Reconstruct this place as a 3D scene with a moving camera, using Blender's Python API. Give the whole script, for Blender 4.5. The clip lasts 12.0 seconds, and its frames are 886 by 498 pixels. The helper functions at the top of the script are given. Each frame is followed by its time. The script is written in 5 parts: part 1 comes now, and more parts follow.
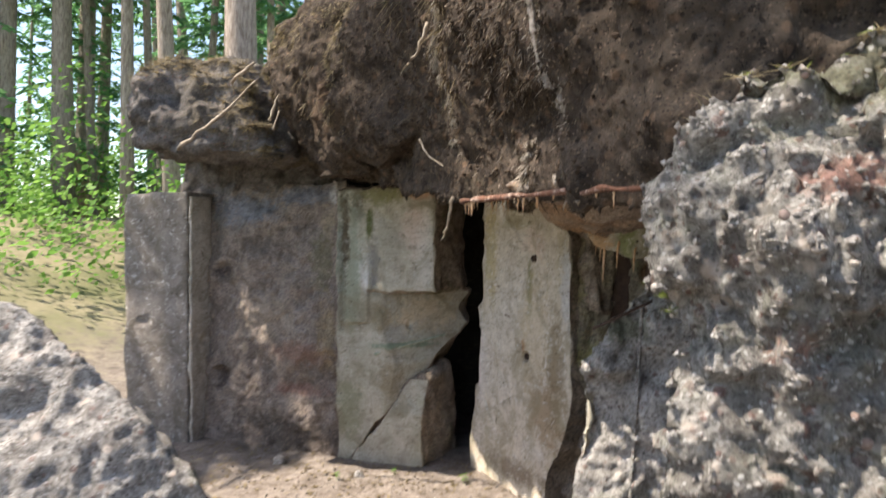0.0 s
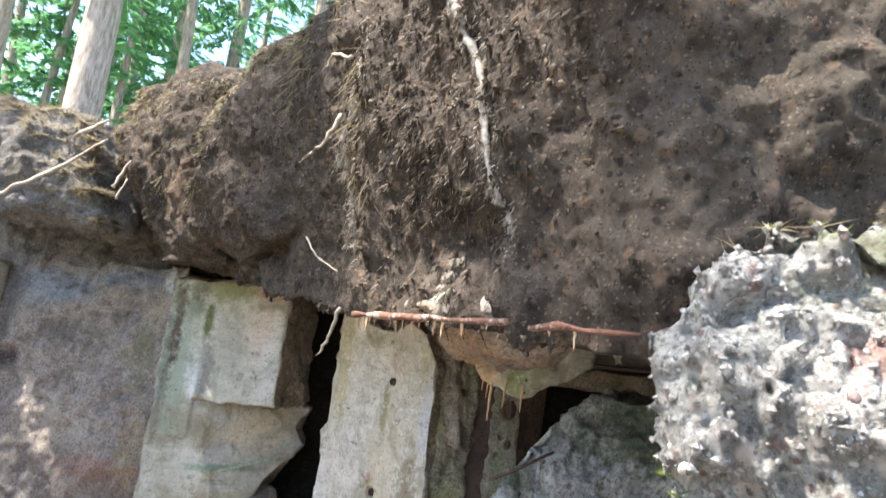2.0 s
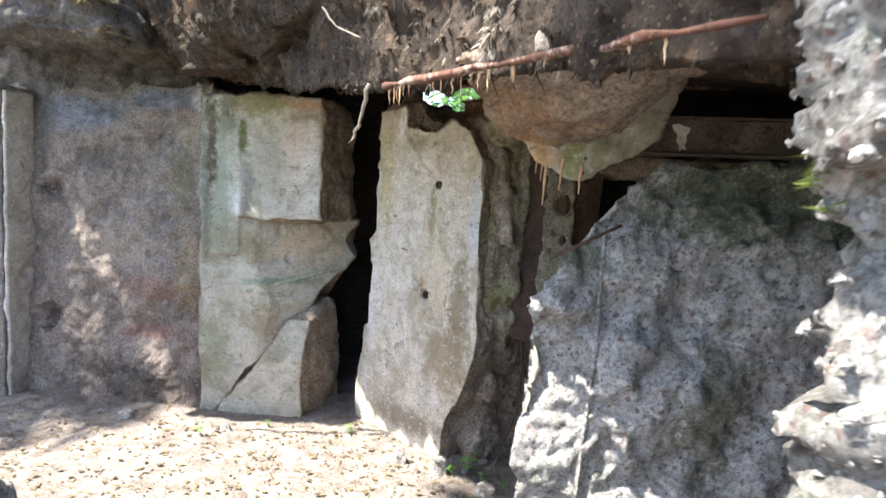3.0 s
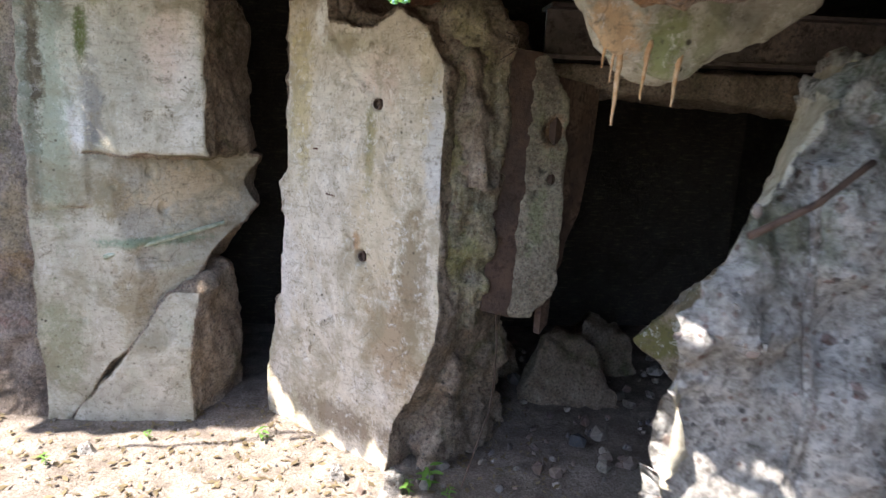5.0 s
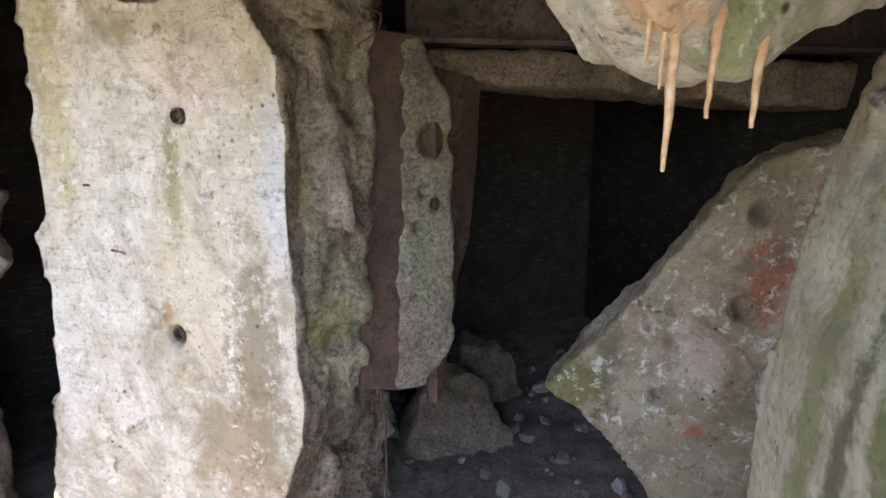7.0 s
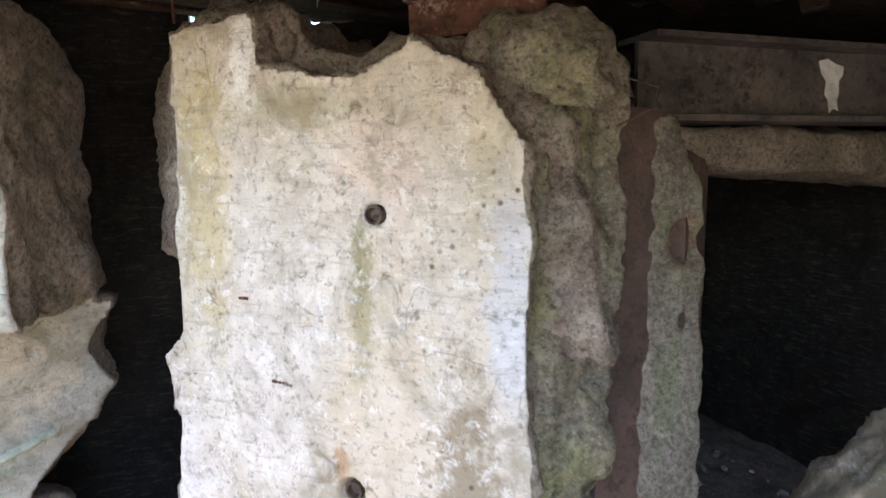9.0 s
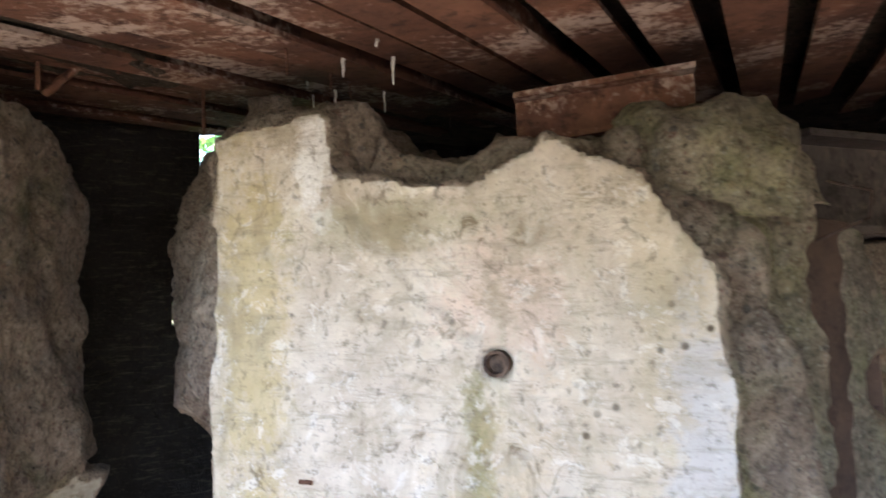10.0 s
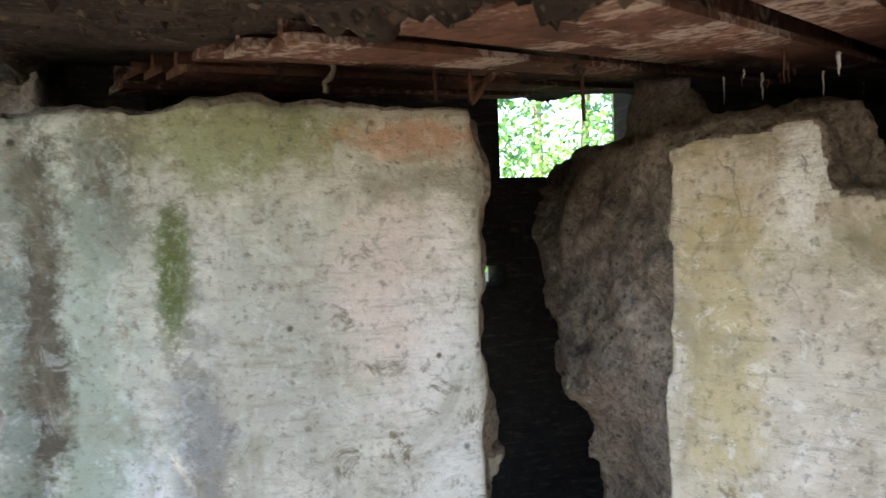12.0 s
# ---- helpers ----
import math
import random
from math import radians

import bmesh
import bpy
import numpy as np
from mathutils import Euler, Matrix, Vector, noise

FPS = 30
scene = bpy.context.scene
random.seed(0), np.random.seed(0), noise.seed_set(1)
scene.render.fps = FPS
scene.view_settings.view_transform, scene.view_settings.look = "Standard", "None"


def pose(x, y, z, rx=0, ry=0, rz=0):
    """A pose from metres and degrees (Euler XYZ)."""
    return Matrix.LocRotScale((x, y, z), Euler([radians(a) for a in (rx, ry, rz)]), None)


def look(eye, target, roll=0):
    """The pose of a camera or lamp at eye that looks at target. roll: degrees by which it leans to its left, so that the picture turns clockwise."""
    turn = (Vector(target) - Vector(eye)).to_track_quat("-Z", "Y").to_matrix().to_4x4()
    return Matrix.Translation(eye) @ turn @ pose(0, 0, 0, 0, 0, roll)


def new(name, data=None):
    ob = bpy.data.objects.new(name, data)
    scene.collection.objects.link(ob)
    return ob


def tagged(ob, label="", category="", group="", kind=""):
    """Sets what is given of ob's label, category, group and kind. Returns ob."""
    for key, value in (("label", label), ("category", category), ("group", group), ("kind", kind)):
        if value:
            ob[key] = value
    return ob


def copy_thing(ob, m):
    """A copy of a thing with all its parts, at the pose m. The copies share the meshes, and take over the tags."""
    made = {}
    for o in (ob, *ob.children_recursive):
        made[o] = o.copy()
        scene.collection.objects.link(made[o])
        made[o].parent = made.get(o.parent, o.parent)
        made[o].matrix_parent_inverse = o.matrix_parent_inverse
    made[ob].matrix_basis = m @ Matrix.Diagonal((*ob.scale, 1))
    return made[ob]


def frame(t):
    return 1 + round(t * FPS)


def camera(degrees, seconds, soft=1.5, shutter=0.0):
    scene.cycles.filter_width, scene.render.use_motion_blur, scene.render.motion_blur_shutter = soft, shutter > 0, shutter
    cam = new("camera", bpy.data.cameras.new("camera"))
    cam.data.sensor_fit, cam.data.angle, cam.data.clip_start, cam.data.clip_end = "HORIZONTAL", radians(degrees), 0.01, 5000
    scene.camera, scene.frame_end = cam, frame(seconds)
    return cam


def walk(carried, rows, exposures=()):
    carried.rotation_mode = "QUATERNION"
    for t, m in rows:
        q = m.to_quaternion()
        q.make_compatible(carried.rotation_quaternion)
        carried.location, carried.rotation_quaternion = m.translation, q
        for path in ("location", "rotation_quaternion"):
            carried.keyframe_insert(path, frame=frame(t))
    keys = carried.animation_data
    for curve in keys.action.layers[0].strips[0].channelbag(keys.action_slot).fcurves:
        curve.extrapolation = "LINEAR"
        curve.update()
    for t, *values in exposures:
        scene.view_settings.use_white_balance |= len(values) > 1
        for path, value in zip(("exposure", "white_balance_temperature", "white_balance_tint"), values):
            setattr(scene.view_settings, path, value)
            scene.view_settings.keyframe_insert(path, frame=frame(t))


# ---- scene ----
cam = camera(71.0, 12.0, shutter=0.3)
PATH = [
    (0, (1.019, 0.691, 1.6), (0.531, 2.631, 1.573), 0.1),
    (0.5, (0.938, 0.831, 1.611), (0.647, 2.795, 1.851), 5.0),
    (1, (0.837, 0.876, 1.619), (0.72, 2.832, 2.022), 7.8),
    (1.5, (0.803, 0.891, 1.62), (0.726, 2.84, 2.059), 7.0),
    (2, (0.778, 0.912, 1.618), (0.804, 2.878, 1.982), 6.6),
    (2.5, (0.776, 0.972, 1.565), (0.738, 2.972, 1.588), 4.2),
    (2.7, (0.794, 1.035, 1.53), (0.712, 3.029, 1.398), 3.0),
    (4.5, (0.633, 1.853, 1.433), (0.823, 3.819, 1.118), 1.9),
    (5, (0.572, 2.06, 1.432), (0.837, 4.002, 1.034), 2.8),
    (5.5, (0.55, 2.3, 1.418), (0.747, 4.248, 1.012), 2.0),
    (6, (0.586, 2.493, 1.458), (1.006, 4.406, 1.054), 2.0),
    (6.5, (0.598, 2.581, 1.494), (1.226, 4.432, 1.069), 0.4),
    (8.3, (0.404, 3.189, 1.507), (1.415, 4.872, 1.122), 0.9),
    (8.5, (0.34, 3.214, 1.556), (1.242, 4.969, 1.232), 1.1),
    (9, (0.271, 3.294, 1.561), (1.025, 5.133, 1.34), -0.7),
    (9.5, (0.236, 3.52, 1.566), (1.137, 5.305, 1.518), -2.9),
    (10, (0.144, 3.695, 1.592), (0.997, 5.497, 1.756), -2.0),
    (10.5, (0.001, 3.79, 1.627), (0.645, 5.675, 1.8), -2.2),
    (11, (-0.157, 3.839, 1.675), (0.224, 5.795, 1.847), -3.0),
    (11.5, (-0.256, 3.883, 1.727), (0.151, 5.841, 1.726), -1.1),
    (12, (-0.328, 3.878, 1.774), (0.002, 5.85, 1.709), -2.0),
]
EXPOSURES = [(0, 1.3, 7000, 15), (0.5, 1.7, 6700, 13), (1, 2.0, 6500, 12), (2.5, 2.37, 6300, 12), (4.5, 2.2, 6450, 15), (6.5, 2.95, 6600, 16), (8.5, 3.15, 6350, 16), (9.5, 3.3, 6250, 18), (10.5, 3.25, 6250, 16), (12, 2.77, 6350, 12)]
walk(cam, [(t, look(eye, target, roll)) for t, eye, target, roll in PATH], EXPOSURES)

from mathutils.bvhtree import BVHTree

# ---- world and sun ----
SUN_EL, SUN_AZ = 60.0, 246.0          # height and compass bearing of the sun (0 = +y, 90 = +x)
world = bpy.data.worlds.new("world")
scene.world = world
world.use_nodes = True
wn, wl = world.node_tree.nodes, world.node_tree.links
sky = wn.new("ShaderNodeTexSky")
sky.sky_type, sky.sun_disc = "NISHITA", False
sky.sun_elevation, sky.sun_rotation = radians(SUN_EL), radians(SUN_AZ)
wl.new(sky.outputs[0], wn["Background"].inputs[0])
wn["Background"].inputs[1].default_value = 0.15
sun = new("sun", bpy.data.lights.new("sun", "SUN"))
sun.data.energy, sun.data.angle, sun.data.color = 5.0, radians(0.6), (1.0, 0.94, 0.84)
to_sun = Vector((math.sin(radians(SUN_AZ)) * math.cos(radians(SUN_EL)), math.cos(radians(SUN_AZ)) * math.cos(radians(SUN_EL)), math.sin(radians(SUN_EL))))
sun.matrix_world = look(to_sun * 30, (0, 0, 0))


# ---- materials ----
class Nodes:
    """A small helper to wire a node material."""

    def __init__(self, name, rough=0.9, metal=0.0):
        self.mat = bpy.data.materials.new(name)
        self.mat.use_nodes = True
        self.t = self.mat.node_tree
        self.n, self.l = self.t.nodes, self.t.links
        self.p = self.n["Principled BSDF"]
        self.p.inputs["Roughness"].default_value = rough
        self.p.inputs["Metallic"].default_value = metal
        self.p.inputs["Specular IOR Level"].default_value = 0.25
        self.co = self.n.new("ShaderNodeNewGeometry").outputs["Position"]

    def scaled(self, sx, sy, sz, co=None):
        m = self.n.new("ShaderNodeMapping")
        m.inputs["Scale"].default_value = (sx, sy, sz)
        self.l.new(co or self.co, m.inputs[0])
        return m.outputs[0]

    def noise(self, scale, detail=6.0, rough=0.6, co=None, warp=0.0):
        x = self.n.new("ShaderNodeTexNoise")
        x.inputs["Scale"].default_value, x.inputs["Detail"].default_value = scale, detail
        x.inputs["Roughness"].default_value, x.inputs["Distortion"].default_value = rough, warp
        self.l.new(co or self.co, x.inputs["Vector"])
        return x.outputs["Fac"]

    def cells(self, scale, feature="F1", out="Distance", co=None, jitter=1.0):
        x = self.n.new("ShaderNodeTexVoronoi")
        x.feature = feature
        x.inputs["Scale"].default_value = scale
        x.inputs["Randomness"].default_value = jitter
        self.l.new(co or self.co, x.inputs["Vector"])
        return x.outputs[out]

    def wobble(self, amount, scale):
        """The position, shaken by noise."""
        jig = self.n.new("ShaderNodeTexNoise")
        jig.inputs["Scale"].default_value, jig.inputs["Detail"].default_value = scale, 5
        self.l.new(self.co, jig.inputs["Vector"])
        sc = self.n.new("ShaderNodeVectorMath")
        sc.operation = "SCALE"
        sc.inputs["Scale"].default_value = amount
        self.l.new(jig.outputs["Color"], sc.inputs[0])
        add = self.n.new("ShaderNodeVectorMath")
        add.operation = "ADD"
        self.l.new(self.co, add.inputs[0])
        self.l.new(sc.outputs[0], add.inputs[1])
        return add.outputs[0]

    def ramp(self, fac, *stops):
        r = self.n.new("ShaderNodeValToRGB")
        e = r.color_ramp.elements
        while len(e) < len(stops):
            e.new(0.5)
        for el, (pos, c) in zip(e, stops):
            el.position = pos
            el.color = (*c, 1) if isinstance(c, tuple) else (c, c, c, 1)
        self.l.new(fac, r.inputs[0])
        return r.outputs[0]

    def mix(self, fac, a, b, blend="MIX"):
        x = self.n.new("ShaderNodeMix")
        x.data_type, x.blend_type = "RGBA", blend
        for sock, v in ((x.inputs[0], fac), (x.inputs[6], a), (x.inputs[7], b)):
            if isinstance(v, (int, float)):
                sock.default_value = v
            elif isinstance(v, tuple):
                sock.default_value = (*v, 1)
            else:
                self.l.new(v, sock)
        return x.outputs[2]

    def maths(self, op, a, b):
        x = self.n.new("ShaderNodeMath")
        x.operation = op
        for sock, v in zip(x.inputs, (a, b)):
            if isinstance(v, (int, float)):
                sock.default_value = v
            else:
                self.l.new(v, sock)
        return x.outputs[0]

    def bump(self, height, strength=0.5, dist=0.01, after=None):
        b = self.n.new("ShaderNodeBump")
        b.inputs["Strength"].default_value, b.inputs["Distance"].default_value = strength, dist
        self.l.new(height, b.inputs["Height"])
        if after:
            self.l.new(after, b.inputs["Normal"])
        return b.outputs[0]

    def spot(self, centre, radii, edge=0.5, grain=16.0):
        """A ragged patch round a place, as a mask."""
        d = self.n.new("ShaderNodeVectorMath")
        d.operation = "SUBTRACT"
        d.inputs[1].default_value = centre
        self.l.new(self.co, d.inputs[0])
        m = self.n.new("ShaderNodeVectorMath")
        m.operation = "DIVIDE"
        m.inputs[1].default_value = radii
        self.l.new(d.outputs[0], m.inputs[0])
        ln = self.n.new("ShaderNodeVectorMath")
        ln.operation = "LENGTH"
        self.l.new(m.outputs[0], ln.inputs[0])
        r = self.maths("ADD", ln.outputs["Value"], self.maths("ADD", self.maths("MULTIPLY", self.maths("SUBTRACT", self.noise(grain, 8, 0.72), 0.5), 2.6), self.maths("MULTIPLY", self.maths("SUBTRACT", self.noise(90, 6, 0.75), 0.5), 1.2)))
        return self.ramp(r, (1.0 - edge, 1.0), (1.0, 0.0))

    def done(self, colour, *normals):
        if isinstance(colour, tuple):
            self.p.inputs["Base Color"].default_value = (*colour, 1)
        else:
            self.l.new(colour, self.p.inputs["Base Color"])
        for nrm in normals:
            self.l.new(nrm, self.p.inputs["Normal"])
        return self.mat


def cast_layer(k, light, dark, stain, moss, moss_at=0.58, streak=0.5, patches=(), bloom=0.55):
    """Concrete face off the shuttering: pores, pits, damp streaks and algae. Gives colour and normal."""
    big = k.noise(1.7, 5, 0.6, warp=0.6)
    mid = k.noise(9, 9, 0.7, warp=0.4)
    fine = k.noise(60, 8, 0.75)
    down = k.noise(1.0, 7, 0.66, co=k.scaled(6.5, 6.5, 0.6))
    hair = k.noise(1.0, 8, 0.75, co=k.scaled(10, 10, 60))
    c = k.mix(k.ramp(mid, (0.34, 0.0), (0.64, 1.0)), dark, light)
    c = k.mix(k.ramp(down, (0.48, 0.0), (0.7, streak)), c, stain)
    c = k.mix(k.ramp(k.maths("ADD", k.maths("MULTIPLY", big, 0.55), k.maths("MULTIPLY", mid, 0.45)), (moss_at - 0.05, 0.0), (moss_at + 0.1, 0.7)), c, moss)
    for centre, radii, tint, amount in patches:
        c = k.mix(k.mix(1.0, k.spot(centre, radii), (amount, amount, amount), "MULTIPLY"), c, tint)
    c = k.mix(k.ramp(hair, (0.36, 0.45), (0.47, 0.0)), c, (0.22, 0.19, 0.14))
    c = k.mix(k.ramp(k.noise(21, 9, 0.78, warp=0.5), (0.555, 0.0), (0.6, bloom)), c, (0.76, 0.74, 0.69))
    c = k.mix(k.ramp(fine, (0.36, 0.6), (0.46, 0.0)), c, (0.11, 0.09, 0.065))
    dirt = k.noise(3.4, 10, 0.72, warp=1.2)
    c = k.mix(k.ramp(dirt, (0.5, 0.0), (0.64, 0.7)), c, (dark[0] * 0.62, dark[1] * 0.6, dark[2] * 0.5))
    seams = k.cells(5.5, "DISTANCE_TO_EDGE", co=k.wobble(0.10, 9))
    craze = k.mix(1.0, k.ramp(seams, (0.0, 1.0), (0.013, 0.0)), k.ramp(k.noise(2.3, 3, 0.5), (0.56, 0.0), (0.62, 0.55)), "MULTIPLY")
    c = k.mix(craze, c, (0.09, 0.075, 0.05))
    blots = k.mix(1.0, k.ramp(k.noise(15, 10, 0.78, warp=0.9), (0.56, 0.0), (0.62, 0.8)), k.ramp(k.noise(2.6, 5, 0.6, warp=0.8), (0.46, 0.1), (0.6, 1.0)), "MULTIPLY")
    c = k.mix(blots, c, (dark[0] * 0.36, dark[1] * 0.33, dark[2] * 0.26))
    pits = k.ramp(k.cells(23), (0.0, 1.0), (0.09, 0.9), (0.17, 0.0))
    pits = k.mix(1.0, pits, k.ramp(k.noise(3.1, 4, 0.6), (0.5, 0.0), (0.62, 1.0)), "MULTIPLY")
    pores = k.mix(1.0, k.ramp(k.cells(85), (0.0, 1.0), (0.2, 0.0)), k.ramp(k.noise(11, 4, 0.6), (0.48, 0.0), (0.6, 1.0)), "MULTIPLY")
    c = k.mix(k.mix(0.6, pits, pores, "ADD"), c, (0.06, 0.05, 0.035))
    b1 = k.bump(k.mix(0.45, mid, fine), 0.8, 0.016)
    return c, k.bump(pits, -0.9, 0.012, k.bump(hair, 0.35, 0.004, b1))


def broken_layer(k, cement, shade, moss, pebble_tints, pebble_scale=42.0, moss_at=0.6, size=0.3, patches=(), specks=0.22):
    """Fractured concrete: cement paste with gravel showing, hollows and moss. Gives colour and normal."""
    big = k.noise(1.5, 5, 0.62, warp=0.5)
    mid = k.noise(10, 10, 0.74, warp=0.3)
    fine = k.noise(75, 7, 0.8)
    c = k.mix(k.ramp(mid, (0.36, 0.0), (0.62, 1.0)), shade, cement)
    here = None
    for scale, share in ((pebble_scale, 0.6), (pebble_scale * 2.1, 0.55)):
        dist = k.cells(scale)
        sep = k.n.new("ShaderNodeSeparateColor")
        k.l.new(k.cells(scale, out="Color"), sep.inputs[0])
        stone = k.ramp(sep.outputs[0], *[(i / len(pebble_tints), t) for i, t in enumerate(pebble_tints)])
        lump = k.maths("ADD", dist, k.maths("MULTIPLY", k.maths("SUBTRACT", fine, 0.5), 0.5))
        mask = k.mix(1.0, k.ramp(lump, (size - 0.05, 1.0), (size + 0.05, 0.0)), k.ramp(sep.outputs[1], (share, 0.0), (share + 0.08, 0.75)), "MULTIPLY")
        c = k.mix(mask, c, stone)
        here = mask if here is None else k.mix(1.0, here, mask, "ADD")
    c = k.mix(k.ramp(k.maths("ADD", k.maths("MULTIPLY", big, 0.6), k.maths("MULTIPLY", mid, 0.4)), (moss_at - 0.03, 0.0), (moss_at + 0.07, 0.85)), c, moss)
    tone = k.noise(4.2, 8, 0.7, warp=0.9)
    c = k.mix(k.ramp(tone, (0.36, 0.65), (0.5, 0.0)), c, (shade[0] * 0.6, shade[1] * 0.6, shade[2] * 0.58))
    for centre, radii, tint, amount in patches:
        c = k.mix(k.mix(1.0, k.spot(centre, radii), (amount, amount, amount), "MULTIPLY"), c, tint)
    c = k.mix(k.ramp(fine, (0.36, 0.75), (0.56, 0.0)), c, (0.045, 0.038, 0.03))
    for scale, share, tint in ((pebble_scale * 0.42, 0.66, (shade[0] * 0.7, shade[1] * 0.66, shade[2] * 0.66)), (pebble_scale * 0.7, 0.78, (cement[0] * 1.35, cement[1] * 1.2, cement[2] * 1.1)), (pebble_scale * 1.3, 0.8, (shade[0] * 0.3, shade[1] * 0.3, shade[2] * 0.3)), (pebble_scale * 3.2, 0.72, tuple(min(0.75, v * 1.6) for v in cement)), (pebble_scale * 4.5, 0.7, (shade[0] * 0.25, shade[1] * 0.25, shade[2] * 0.25))):
        pick = k.n.new("ShaderNodeSeparateColor")
        k.l.new(k.cells(scale, out="Color", co=k.wobble(0.02, 30)), pick.inputs[0])
        near = k.ramp(k.cells(scale, co=k.wobble(0.02, 30)), (0.28, 1.0), (0.42, 0.0))
        c = k.mix(k.mix(1.0, near, k.ramp(pick.outputs[2], (share, 0.0), (share + 0.05, specks)), "MULTIPLY"), c, tint)
    b1 = k.bump(k.mix(0.35, mid, tone), 1.0, 0.045)
    b2 = k.bump(fine, 0.9, 0.01, b1)
    return c, k.bump(here, 0.5, 0.008, b2)


def broken_concrete(name, *given):
    k = Nodes(name, 0.95)
    return k.done(*broken_layer(k, *given))


def cast_concrete(name, *given):
    k = Nodes(name, 0.88)
    return k.done(*cast_layer(k, *given))


def part_broken(name, cast, broken):
    """Cast faces and fractured faces in one, by the mesh's own 'formed' attribute."""
    k = Nodes(name, 0.92)
    c1, n1 = cast_layer(k, *cast)
    c2, n2 = broken_layer(k, *broken)
    at = k.n.new("ShaderNodeAttribute")
    at.attribute_name = "formed"
    f = k.ramp(k.maths("ADD", at.outputs["Fac"], k.maths("MULTIPLY", k.maths("SUBTRACT", k.noise(26, 6, 0.7), 0.5), 0.9)), (0.42, 0.0), (0.56, 1.0))
    mixn = k.n.new("ShaderNodeMix")
    mixn.data_type = "VECTOR"
    k.l.new(f, mixn.inputs[0])
    k.l.new(n2, mixn.inputs[4])
    k.l.new(n1, mixn.inputs[5])
    return k.done(k.mix(f, c2, c1), mixn.outputs[1])


PEBBLES = ((0.10, 0.10, 0.11), (0.30, 0.17, 0.13), (0.22, 0.20, 0.18), (0.05, 0.055, 0.065), (0.36, 0.33, 0.29), (0.24, 0.13, 0.11))
BROWN = ((0.55, 0.455, 0.355), (0.29, 0.225, 0.17), (0.12, 0.13, 0.045), PEBBLES, 44, 0.56)
GREY = ((0.60, 0.58, 0.545), (0.30, 0.28, 0.255), (0.12, 0.15, 0.06), PEBBLES, 36, 0.6, 0.3, (), 0.5)
# paste lightened from GREY to carry the sunlight on the slab
STAND = ((0.68, 0.665, 0.63), (0.37, 0.35, 0.32)) + GREY[2:6] + (0.3, [((1.5, 2.75, 1.5), (0.4, 0.3, 0.16), (0.08, 0.11, 0.05), 0.8), ((1.45, 2.72, 0.95), (0.1, 0.1, 0.25), (0.10, 0.11, 0.045), 0.7), ((1.1, 2.75, 1.32), (0.1, 0.1, 0.06), (0.12, 0.15, 0.07), 0.6)])
CREAM = ((0.70, 0.635, 0.535), (0.45, 0.39, 0.305), (0.42, 0.35, 0.20), (0.26, 0.26, 0.11), 0.60, 0.5,
         [((0.40, 4.76, 1.84), (0.035, 0.08, 0.14), (0.85, 0.85, 0.83), 0.85), ((0.31, 4.84, 1.55), (0.075, 0.11, 0.4), (0.46, 0.37, 0.17), 0.65),
          ((0.60, 4.54, 1.3), (0.026, 0.06, 0.26), (0.18, 0.18, 0.07), 0.85), ((0.555, 4.6, 0.935), (0.018, 0.05, 0.05), (0.30, 0.10, 0.03), 0.9),
          ((0.5, 4.65, 1.72), (0.2, 0.24, 0.05), (0.30, 0.28, 0.14), 0.4), ((0.84, 4.33, 1.3), (0.06, 0.08, 0.3), (0.52, 0.54, 0.57), 0.6),
          ((0.62, 4.5, 1.6), (0.12, 0.14, 0.12), (0.64, 0.47, 0.39), 0.45), ((0.22, 4.95, 0.75), (0.13, 0.15, 0.35), (0.62, 0.58, 0.54), 0.5),
          ((0.63, 4.52, 1.0), (0.17, 0.2, 0.45), (0.54, 0.43, 0.27), 0.5), ((0.72, 4.45, 0.55), (0.2, 0.22, 0.28), (0.33, 0.24, 0.15), 0.85), ((0.78, 4.4, 0.85), (0.09, 0.11, 0.4), (0.24, 0.185, 0.115), 0.8),
          ((0.62, 4.53, 0.3), (0.1, 0.12, 0.1), (0.64, 0.61, 0.56), 0.5), ((0.5, 4.65, 0.12), (0.35, 0.4, 0.09), (0.17, 0.125, 0.085), 0.7)])
